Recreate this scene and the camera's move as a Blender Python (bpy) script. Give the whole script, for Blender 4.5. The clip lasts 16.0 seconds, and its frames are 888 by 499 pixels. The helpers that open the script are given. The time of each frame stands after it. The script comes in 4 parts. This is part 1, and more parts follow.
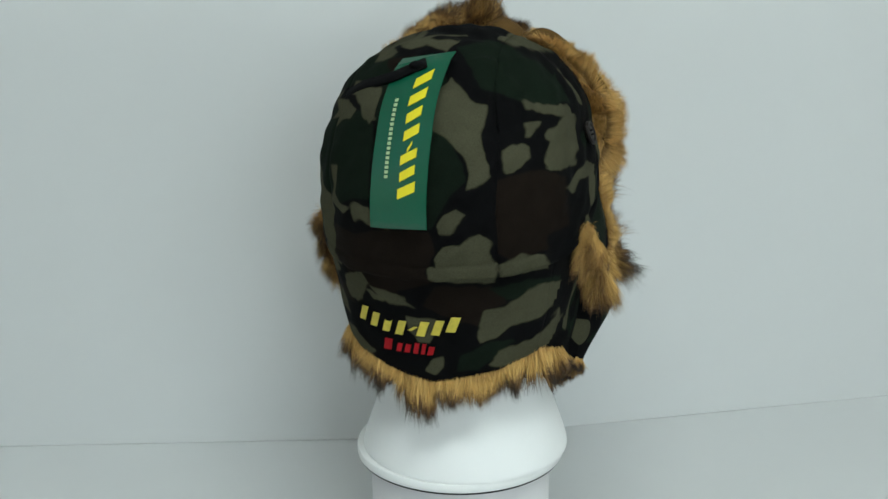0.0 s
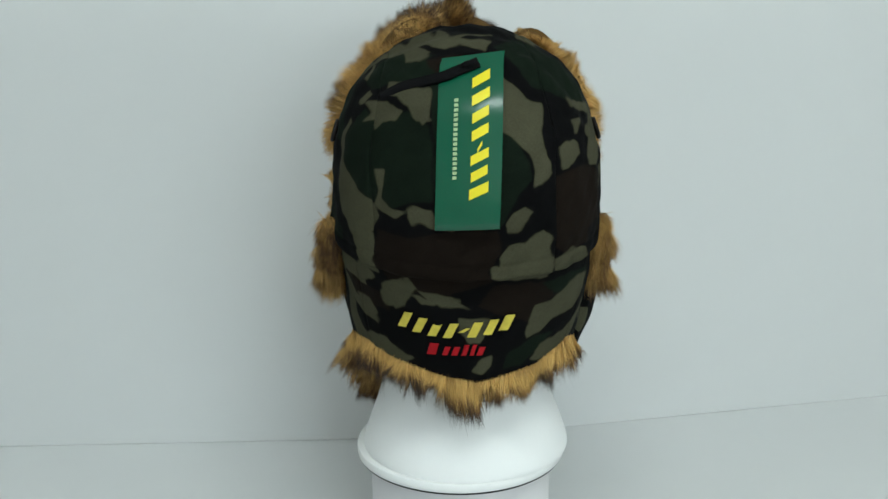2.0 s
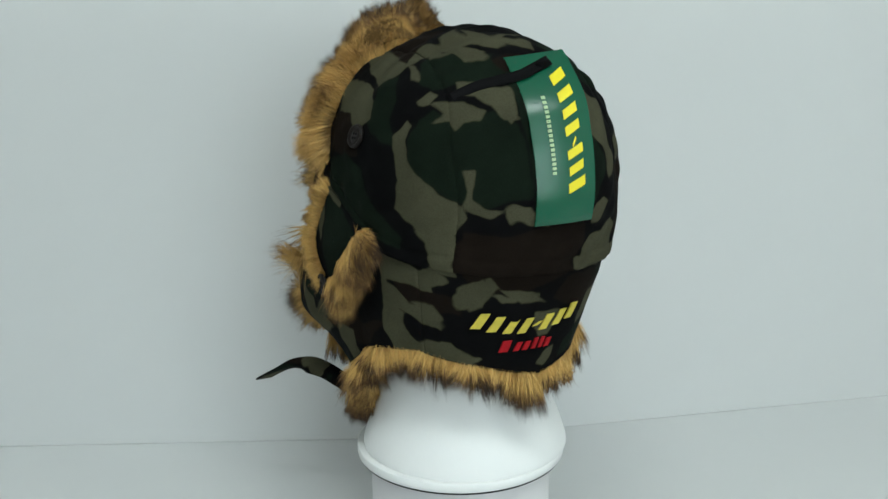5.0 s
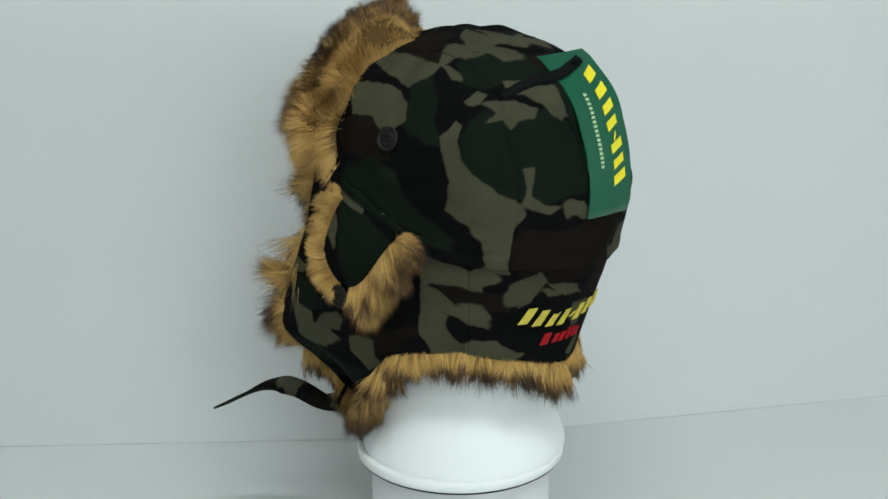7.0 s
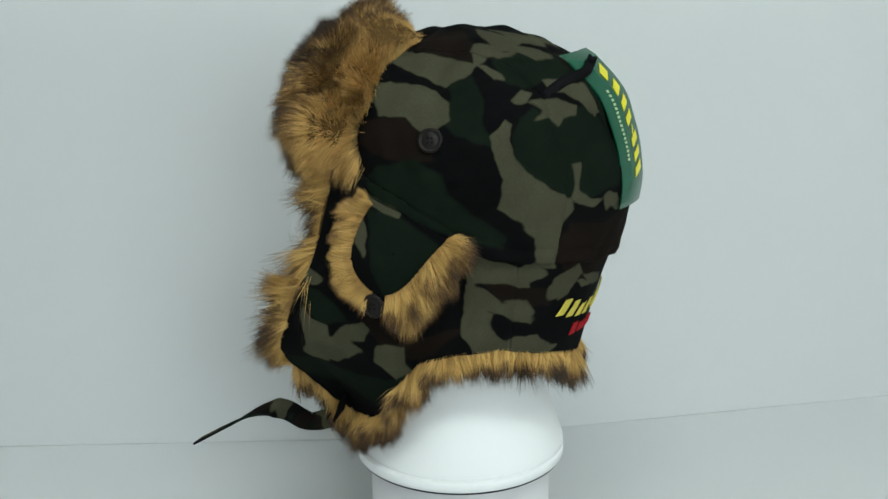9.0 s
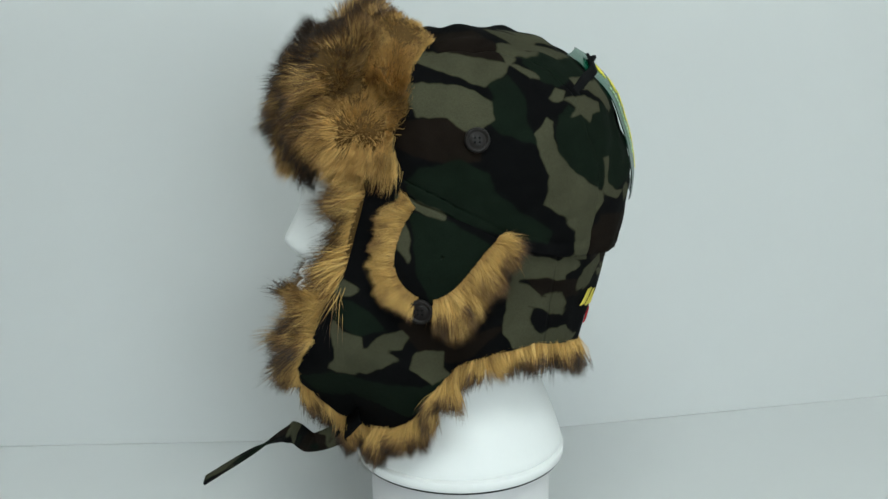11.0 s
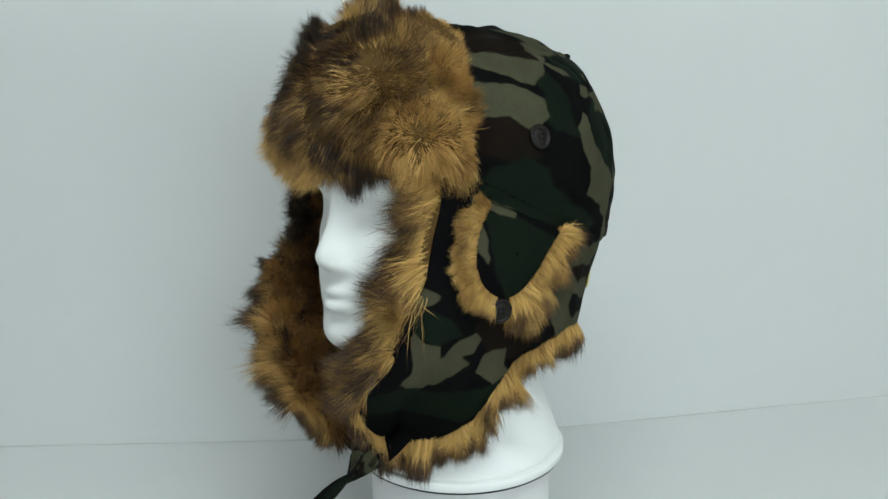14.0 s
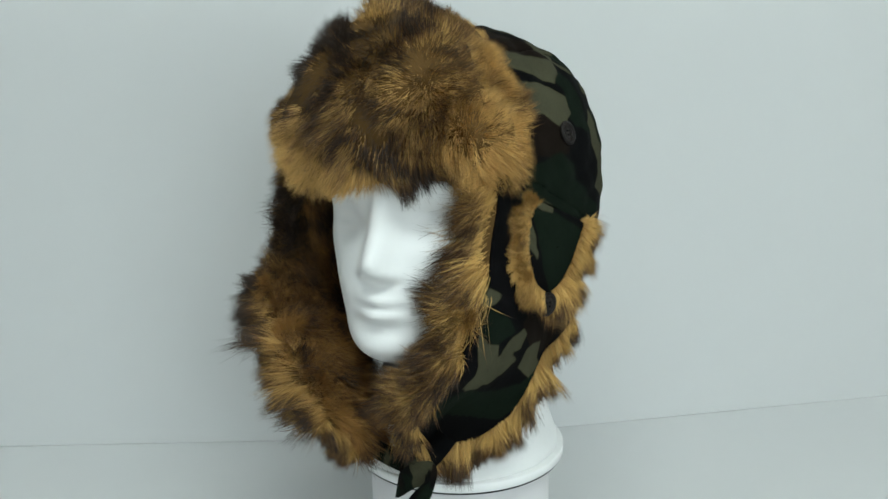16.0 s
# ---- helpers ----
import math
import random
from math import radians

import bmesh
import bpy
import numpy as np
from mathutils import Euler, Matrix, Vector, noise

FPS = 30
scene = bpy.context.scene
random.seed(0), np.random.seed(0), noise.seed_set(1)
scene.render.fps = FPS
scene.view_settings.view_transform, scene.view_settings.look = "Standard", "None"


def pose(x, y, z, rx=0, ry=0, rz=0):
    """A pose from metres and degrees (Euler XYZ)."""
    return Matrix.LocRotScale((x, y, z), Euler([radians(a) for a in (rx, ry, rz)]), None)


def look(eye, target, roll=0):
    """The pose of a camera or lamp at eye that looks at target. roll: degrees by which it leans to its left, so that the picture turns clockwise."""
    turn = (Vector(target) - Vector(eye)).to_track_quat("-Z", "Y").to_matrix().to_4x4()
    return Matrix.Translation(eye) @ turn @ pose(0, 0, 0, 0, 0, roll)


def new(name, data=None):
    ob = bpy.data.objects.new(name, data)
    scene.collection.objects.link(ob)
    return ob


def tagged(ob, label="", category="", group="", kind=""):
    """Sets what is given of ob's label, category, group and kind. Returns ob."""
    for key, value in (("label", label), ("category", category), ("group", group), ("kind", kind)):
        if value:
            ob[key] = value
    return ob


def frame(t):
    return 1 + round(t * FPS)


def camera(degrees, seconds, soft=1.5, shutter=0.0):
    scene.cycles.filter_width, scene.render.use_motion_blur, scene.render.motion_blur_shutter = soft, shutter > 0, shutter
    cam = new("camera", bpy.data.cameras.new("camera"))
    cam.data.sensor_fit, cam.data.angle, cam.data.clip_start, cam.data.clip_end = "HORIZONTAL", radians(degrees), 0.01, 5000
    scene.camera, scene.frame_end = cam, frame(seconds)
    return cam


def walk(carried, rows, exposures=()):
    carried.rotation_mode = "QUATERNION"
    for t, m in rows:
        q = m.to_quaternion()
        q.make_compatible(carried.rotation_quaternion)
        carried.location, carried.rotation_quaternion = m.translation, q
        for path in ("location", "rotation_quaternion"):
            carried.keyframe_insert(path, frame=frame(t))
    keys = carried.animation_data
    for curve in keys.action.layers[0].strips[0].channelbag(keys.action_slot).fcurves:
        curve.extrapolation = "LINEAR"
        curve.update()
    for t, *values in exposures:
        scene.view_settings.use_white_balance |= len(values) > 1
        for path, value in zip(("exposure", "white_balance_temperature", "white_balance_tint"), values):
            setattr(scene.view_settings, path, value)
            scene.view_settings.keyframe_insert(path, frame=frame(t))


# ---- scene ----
# A trapper hat on a foam head turns on a small turntable before a bent white card.
SPIN_START, SPIN_RATE = 163.0, 9.72          # degrees, degrees a second
EYE = (0.0, -0.65, 0.302)
YAW, PITCH = radians(-0.93), radians(-13.02)
AIM = (EYE[0] + math.sin(YAW) * math.cos(PITCH), EYE[1] + math.cos(YAW) * math.cos(PITCH), EYE[2] + math.sin(PITCH))

cam = camera(51.1, 16.0, soft=1.5)
walk(cam, [(0.0, look(EYE, AIM, -0.67)), (16.0, look(EYE, AIM, -0.67))], [(0.0, -0.1), (1.0, -0.03), (2.0, 0.0), (16.0, 0.0)])

# ---- light ----
world = bpy.data.worlds.new("sky")
scene.world = world
world.use_nodes = True
sky = world.node_tree.nodes.new("ShaderNodeTexSky")
sky.sky_type, sky.sun_disc = "NISHITA", False
sky.sun_elevation, sky.sun_rotation = radians(35), radians(200)
world.node_tree.links.new(sky.outputs[0], world.node_tree.nodes["Background"].inputs[0])
world.node_tree.nodes["Background"].inputs[1].default_value = 0.1


def area_lamp(name, m, sx, sy, power, color):
    data = bpy.data.lights.new(name, "AREA")
    data.shape, data.size, data.size_y, data.energy, data.color = "RECTANGLE", sx, sy, power, color
    lamp = new(name, data)
    lamp.matrix_world = m
    return lamp


# soft daylight lamps in two unseen, added window openings, and the ceiling tubes
area_lamp("added_window_light", look((-1.57, -0.9, 0.75), (0.0, 0.0, 0.2)), 1.1, 1.2, 0.5, (0.83, 0.985, 1.0))
area_lamp("added_window_light", look((0.90, -1.97, 0.75), (0.0, 0.0, 0.2)), 1.05, 1.2, 15.2, (0.83, 0.985, 1.0))
area_lamp("tube_light", look((0.15, -0.95, 1.53), (0.15, -0.95, 0.0)), 1.2, 0.12, 17.0, (0.87, 1.0, 0.985))


# ---- materials ----
class Nodes:
    def __init__(self, name):
        self.mat = bpy.data.materials.new(name)
        self.mat.use_nodes = True
        self.tree = self.mat.node_tree
        self.bsdf = self.tree.nodes["Principled BSDF"]

    def add(self, kind, **values):
        node = self.tree.nodes.new(kind)
        for key, value in values.items():
            node.inputs[key].default_value = value
        return node

    def link(self, a, b):
        self.tree.links.new(a, b)

    def noise(self, scale, detail=4.0, rough=0.6, coords=None):
        node = self.add("ShaderNodeTexNoise", Scale=scale, Detail=detail, Roughness=rough)
        if coords is None:
            coords = self.add("ShaderNodeTexCoord").outputs["Object"]
        self.link(coords, node.inputs["Vector"])
        return node.outputs["Fac"]

    def ramp(self, fac, stops):
        node = self.tree.nodes.new("ShaderNodeValToRGB")
        el = node.color_ramp.elements
        while len(el) < len(stops):
            el.new(0.5)
        for e, (p, c) in zip(el, stops):
            e.position, e.color = p, (*c, 1)
        self.link(fac, node.inputs[0])
        return node.outputs[0]

    def mix(self, fac, a, b, blend="MIX"):
        node = self.tree.nodes.new("ShaderNodeMix")
        node.data_type, node.blend_type = "RGBA", blend
        for sock, v in ((node.inputs["Factor"], fac), (node.inputs["A"], a), (node.inputs["B"], b)):
            if hasattr(v, "is_output"):
                self.link(v, sock)
            else:
                sock.default_value = v if isinstance(v, float) else (*v, 1)
        return node.outputs["Result"]

    def bump(self, height, strength, distance):
        node = self.add("ShaderNodeBump", Strength=strength, Distance=distance)
        self.link(height, node.inputs["Height"])
        self.link(node.outputs[0], self.bsdf.inputs["Normal"])

    def color(self, c):
        self.link(c, self.bsdf.inputs["Base Color"])

    def gloss(self, rough, specular=0.5, metal=0.0):
        self.bsdf.inputs["Roughness"].default_value = rough
        self.bsdf.inputs["Specular IOR Level"].default_value = specular
        self.bsdf.inputs["Metallic"].default_value = metal


def plain(name, c, rough=0.6, vary=0.12, scale=40.0, bump=0.15, depth=0.0006, specular=0.5, metal=0.0):
    """A surface with large stains, fine grain and relief."""
    n = Nodes(name)
    big, fine = n.noise(scale * 0.12, 3.0), n.noise(scale * 4, 5.0)
    dark = tuple(v * (1 - vary) for v in c)
    light = tuple(min(1.0, v * (1 + vary)) for v in c)
    first = n.ramp(big, [(0.35, dark), (0.65, light)])
    n.color(n.mix(0.25, first, n.ramp(fine, [(0.3, dark), (0.7, light)])))
    n.gloss(rough, specular, metal)
    n.bump(fine, bump, depth)
    return n.mat


def camo_material(name, keyed=True):
    """Woodland print: black ground, brown, green and tan patches carried by mesh attributes, with a woven relief."""
    n = Nodes(name)
    coords = n.add("ShaderNodeTexCoord").outputs["Object"]
    ground, brown, green, tan = (0.0029, 0.0029, 0.0032), (0.0090, 0.0060, 0.0043), (0.0056, 0.0100, 0.0061), (0.058, 0.056, 0.034)
    cloth = ground
    for i, (field, c) in enumerate((("brown", brown), ("green", green), ("tan", tan))):
        if keyed:
            node = n.tree.nodes.new("ShaderNodeAttribute")
            node.attribute_name = field
            fac = node.outputs["Fac"]
        else:
            fac = n.noise(24.0 + 9 * i, 2.0, 0.5, coords)
        edge = (0.485, 0.515) if keyed else (0.53, 0.56)
        cloth = n.mix(n.ramp(fac, [(edge[0], (0, 0, 0)), (edge[1], (1, 1, 1))]), cloth, c)
    fade = n.ramp(n.noise(22.0, 4.0, 0.6, coords), [(0.3, (0.82, 0.82, 0.82)), (0.7, (1.15, 1.15, 1.15))])
    cloth = n.mix(1.0, cloth, fade, "MULTIPLY")
    thread = n.noise(1500.0, 2.0, 0.7, coords)
    cloth = n.mix(1.0, cloth, n.ramp(thread, [(0.3, (0.8, 0.8, 0.8)), (0.7, (1.2, 1.2, 1.2))]), "MULTIPLY")
    n.color(cloth)
    n.gloss(0.92, 0.06)
    crease = n.noise(70.0, 3.0, 0.55, coords)
    relief = n.tree.nodes.new("ShaderNodeMath")
    relief.operation = "MULTIPLY_ADD"
    n.link(crease, relief.inputs[0])
    relief.inputs[1].default_value = 6.0
    n.link(thread, relief.inputs[2])
    n.bump(relief.outputs[0], 0.3, 0.0004)
    return n.mat


def fur_material(name, root, body, rust, tip, dark_from, mottle):
    """Strands: u holds a random number for each strand, v runs from root to tip."""
    n = Nodes(name)
    uv = n.tree.nodes.new("ShaderNodeUVMap")
    split = n.tree.nodes.new("ShaderNodeSeparateXYZ")
    n.link(uv.outputs[0], split.inputs[0])
    tone = n.tree.nodes.new("ShaderNodeAttribute")
    tone.attribute_name = "tone"
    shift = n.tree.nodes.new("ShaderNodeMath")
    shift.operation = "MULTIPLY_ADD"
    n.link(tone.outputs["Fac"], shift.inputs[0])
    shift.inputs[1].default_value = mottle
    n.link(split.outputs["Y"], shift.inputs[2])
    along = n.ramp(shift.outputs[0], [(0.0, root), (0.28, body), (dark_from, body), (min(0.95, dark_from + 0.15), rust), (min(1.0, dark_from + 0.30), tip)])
    each = n.ramp(split.outputs["X"], [(0.0, (0.78, 0.75, 0.71)), (0.5, (0.95, 0.95, 0.92)), (1.0, (1.18, 1.17, 1.13))])
    n.color(n.mix(1.0, along, each, "MULTIPLY"))
    n.gloss(0.55, 0.25)
    return n.mat


FOAM = plain("white_foam", (0.83, 0.83, 0.825), 0.55, 0.02, 60.0, 0.2, 0.0004, 0.35)
CARD = plain("white_card", (0.635, 0.64, 0.64), 0.7, 0.02, 6.0, 0.04, 0.0003, 0.3)
TABLETOP = plain("table_card", (0.675, 0.68, 0.68), 0.38, 0.02, 6.0, 0.03, 0.0003, 0.4)
PLASTIC = plain("white_plastic", (0.86, 0.86, 0.85), 0.35, 0.02, 30.0, 0.05, 0.0002)
DRUM = plain("drum_plastic", (0.76, 0.74, 0.75), 0.45, 0.03, 30.0, 0.05, 0.0002)
PLASTER = plain("room_plaster", (0.72, 0.72, 0.70), 0.85, 0.05, 10.0, 0.2, 0.001)
# near-black, only for the shadow painted under the platter
SHADOW_LINE = plain("painted_shadow_line", (0.02, 0.02, 0.022), 0.8, 0.1, 40.0, 0.1, 0.0002, 0.1)
BOARDS = plain("room_boards", (0.25, 0.18, 0.12), 0.5, 0.2, 12.0, 0.2, 0.001)
CAMO = camo_material("camouflage_cotton")
WEBBING = camo_material("camouflage_webbing", False)
HIDE = plain("fur_backing", (0.10, 0.055, 0.018), 0.9, 0.3, 90.0, 0.4, 0.002, 0.1)
LINING = plain("dark_lining", (0.028, 0.018, 0.010), 0.9, 0.3, 90.0, 0.4, 0.002, 0.1)
GOLD, SAND, DARK, RUST = (0.66, 0.415, 0.140), (0.46, 0.270, 0.086), (0.048, 0.032, 0.024), (0.23, 0.115, 0.042)
FUR_TRIM = fur_material("golden_fur_dark_tips", SAND, GOLD, RUST, DARK, 0.60, 0.42)
FUR_VISOR = fur_material("mottled_fur", (0.27, 0.162, 0.060), (0.71, 0.445, 0.158), RUST, DARK, 0.63, 0.62)
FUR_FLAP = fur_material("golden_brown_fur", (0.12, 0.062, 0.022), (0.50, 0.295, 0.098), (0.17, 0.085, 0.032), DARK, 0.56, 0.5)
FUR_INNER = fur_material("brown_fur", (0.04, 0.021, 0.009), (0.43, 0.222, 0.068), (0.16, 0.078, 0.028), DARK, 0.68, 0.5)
BUTTON = plain("horn_button", (0.011, 0.008, 0.007), 0.5, 0.3, 200.0, 0.2, 0.0003, 0.22)
THREAD = plain("black_thread", (0.005, 0.005, 0.0055), 0.9, 0.2, 300.0, 0.3, 0.0003, 0.08)
TAG = plain("green_tag_plastic", (0.005, 0.090, 0.047), 0.27, 0.06, 40.0, 0.05, 0.0002, 0.5)
YELLOW = plain("yellow_print", (0.80, 0.68, 0.02), 0.4, 0.06, 200.0, 0.05, 0.0001)
STITCH = plain("yellow_embroidery", (0.62, 0.50, 0.06), 0.7, 0.15, 900.0, 0.6, 0.0006)
RED = plain("red_embroidery", (0.36, 0.008, 0.013), 0.7, 0.15, 900.0, 0.6, 0.0006, 0.12)
PALE = plain("pale_print", (0.40, 0.55, 0.30), 0.5, 0.05, 200.0, 0.05, 0.0001)
FRAME = plain("painted_frame", (0.75, 0.75, 0.73), 0.4, 0.03, 20.0, 0.1, 0.0003)
GLASS = Nodes("window_glass")
GLASS.bsdf.inputs["Transmission Weight"].default_value = 1.0
GLASS.gloss(0.02)
GLASS = GLASS.mat
TUBE = Nodes("glowing_tube")
TUBE.bsdf.inputs["Emission Color"].default_value = (0.97, 1.0, 0.97, 1)
TUBE.bsdf.inputs["Emission Strength"].default_value = 6.0
TUBE = TUBE.mat


# ---- mesh helpers ----
def part(name, bm, material, parent=None, label="", smooth=True):
    if isinstance(bm, bmesh.types.BMesh):
        mesh = bpy.data.meshes.new(name)
        bmesh.ops.recalc_face_normals(bm, faces=bm.faces)
        bm.to_mesh(mesh)
        bm.free()
    else:
        mesh = bm
    mesh.materials.append(material)
    if smooth:
        mesh.polygons.foreach_set("use_smooth", [True] * len(mesh.polygons))
    ob = new(name, mesh)
    ob.parent = parent
    return tagged(ob, label)


def box(bm, lo, hi, bevel=0.0):
    m = Matrix.LocRotScale([(a + b) / 2 for a, b in zip(lo, hi)], None, [b - a for a, b in zip(lo, hi)])
    made = bmesh.ops.create_cube(bm, size=1.0, matrix=m)
    if bevel:
        edges = list({e for v in made["verts"] for e in v.link_edges})
        bmesh.ops.bevel(bm, geom=edges, offset=bevel, segments=2, affect="EDGES")
    return bm


def sheet(grid, closed=False):
    """A mesh from a rows x columns grid of places; closed joins the last column to the first."""
    rows, cols, _ = grid.shape
    idx = np.arange(rows * cols).reshape(rows, cols)
    right = np.roll(idx, -1, axis=1) if closed else idx[:, 1:]
    left = idx if closed else idx[:, :-1]
    quads = np.stack([left[:-1], left[1:], right[1:], right[:-1]], -1).reshape(-1, 4)
    mesh = bpy.data.meshes.new("sheet")
    mesh.from_pydata(grid.reshape(-1, 3).tolist(), [], quads.tolist())
    mesh.update()
    return mesh


def lathe(bm, profile, steps=96):
    """Turns a profile of (radius, height) about z; closes its ends."""
    rings = []
    for r, z in profile:
        rings.append([bm.verts.new((r * math.cos(2 * math.pi * k / steps), r * math.sin(2 * math.pi * k / steps), z)) for k in range(steps)])
    for a, b in zip(rings, rings[1:]):
        for k in range(steps):
            bm.faces.new((a[k], a[(k + 1) % steps], b[(k + 1) % steps], b[k]))
    bm.faces.new(rings[0][::-1])
    bm.faces.new(rings[-1])
    return bm


def glide(table, q):
    """Catmull-Rom through the rows of a table, at q in rows."""
    table, q = np.asarray(table, float), np.asarray(q, float)
    i = np.clip(np.floor(q).astype(int), 0, len(table) - 2)
    f = (q - i)[..., None]
    pts = [table[np.clip(i + k, 0, len(table) - 1)] for k in (-1, 0, 1, 2)]
    return 0.5 * (2 * pts[1] + (pts[2] - pts[0]) * f + (2 * pts[0] - 5 * pts[1] + 4 * pts[2] - pts[3]) * f ** 2
                  + (3 * pts[1] - pts[0] - 3 * pts[2] + pts[3]) * f ** 3)


def waves(p, freq, seed, octaves=3):
    """Smooth noise, about -1 to 1, at places p."""
    rng = np.random.default_rng(seed)
    total, amp = np.zeros(p.shape[:-1]), 1.0
    for _ in range(octaves):
        for _ in range(5):
            k = rng.normal(size=3)
            k *= freq * rng.uniform(0.6, 1.4) / np.linalg.norm(k)
            total += amp * np.sin(p @ k * 2 * np.pi + rng.uniform(0, 6.28)) * 0.36
        freq, amp = freq * 2.1, amp * 0.55
    return total


def unit(v):
    return v / np.maximum(np.linalg.norm(v, axis=-1, keepdims=True), 1e-9)


def locks(roots, ways, lengths, cell, seed):
    """Gathers neighbouring strands into locks: for each strand its lock's middle, way, length and a random number."""
    rng = np.random.default_rng(seed + 500)
    warped = roots + np.stack([waves(roots, 0.22 / cell, seed + 60 + k, 2) for k in range(3)], -1) * cell * 0.5
    key = np.floor(warped / cell).astype(np.int64) + 4000
    _, lock = np.unique((key[:, 0] * 8192 + key[:, 1]) * 8192 + key[:, 2], return_inverse=True)
    lock = lock.reshape(-1)
    count = np.bincount(lock)
    mean = lambda a: np.stack([np.bincount(lock, a[:, k]) / count for k in range(3)], -1)
    middle = mean(roots)
    way = unit(unit(mean(ways)) + rng.normal(0, 0.20, (len(count), 3)))
    size = np.bincount(lock, lengths) / count * np.exp(rng.normal(0.06, 0.20, len(count)))
    return middle[lock], way[lock], size[lock], rng.normal(0, 1, len(count))[lock]


def strands(name, roots, ways, bends, lengths, width, tone, material, parent, label, seed, gather=0.6, cell=0.0036):
    """Fur: one tapered, bent blade for each root, the tips drawn together in pointed locks."""
    rng = np.random.default_rng(seed)
    n = len(roots)
    _, lean, _, dim = locks(roots, ways, lengths, cell * 2.6, seed + 7)
    ways = unit(ways * 0.72 + lean * 0.28)
    middle, guide, reach, shade = locks(roots, ways, lengths, cell, seed)
    tone = tone + shade * 0.08 + dim * 0.08
    side = unit(np.cross(ways, rng.normal(size=(n, 3)))) * (width * rng.uniform(0.7, 1.3, (n, 1)) / 2)
    steps = np.array([0.0, 0.4, 0.75])
    sway = np.cross(ways, unit(rng.normal(size=(n, 3)))) * rng.normal(0, 0.13, (n, 1))
    draw = gather * np.where(rng.uniform(0, 1, (n, 1)) < 0.12, 0.15, rng.uniform(0.6, 1.0, (n, 1)))     # a few hairs stray

    def centre(k):
        own = roots + (ways * k + bends * k * k + sway * math.sin(2.6 * k)) * lengths[:, None]
        led = middle + (roots - middle) * (1 - 0.8 * k) + (guide * k + bends * k * k) * (reach * 0.6 + lengths * 0.4)[:, None]
        pull = draw * min(1.0, k * 1.5)
        return own * (1 - pull) + led * pull

    rows = []
    for k, thin in zip(steps, (1.0, 0.85, 0.55)):
        c = centre(k)
        rows += [c - side * thin, c + side * thin]
    rows.append(centre(1.0))
    verts = np.stack(rows, 1).reshape(-1, 3)
    base = (np.arange(n) * 7)[:, None]
    loops = (base + np.array([0, 1, 3, 2, 2, 3, 5, 4, 4, 5, 6])).reshape(-1)
    starts = (np.arange(n)[:, None] * 11 + np.array([0, 4, 8])).reshape(-1)
    mesh = bpy.data.meshes.new(name)
    mesh.vertices.add(len(verts))
    mesh.vertices.foreach_set("co", verts.reshape(-1).astype(np.float32))
    mesh.loops.add(len(loops))
    mesh.loops.foreach_set("vertex_index", loops.astype(np.int32))
    mesh.polygons.add(len(starts))
    mesh.polygons.foreach_set("loop_start", starts.astype(np.int32))
    uv = mesh.uv_layers.new(name="UVMap")
    v = np.array([0, 0, .4, .4, .4, .4, .75, .75, .75, .75, 1.0])
    u = np.repeat(np.clip(rng.uniform(0, 1, n) * 0.6 + 0.2 + shade * 0.16, 0, 1), 11)
    uv.data.foreach_set("uv", np.stack([u, np.tile(v, n)], 1).reshape(-1).astype(np.float32))
    field = mesh.attributes.new("tone", "FLOAT", "POINT")
    field.data.foreach_set("value", np.repeat(tone, 7).astype(np.float32))
    mesh.update(calc_edges=True)
    return tagged(part(name, mesh, material, parent, label), kind="stuff")


# ---- the table, the card and the room ----
TABLE_Z = -0.10
ROOM = (-1.6, 1.6, -2.0, 1.1, -0.85, 1.6)


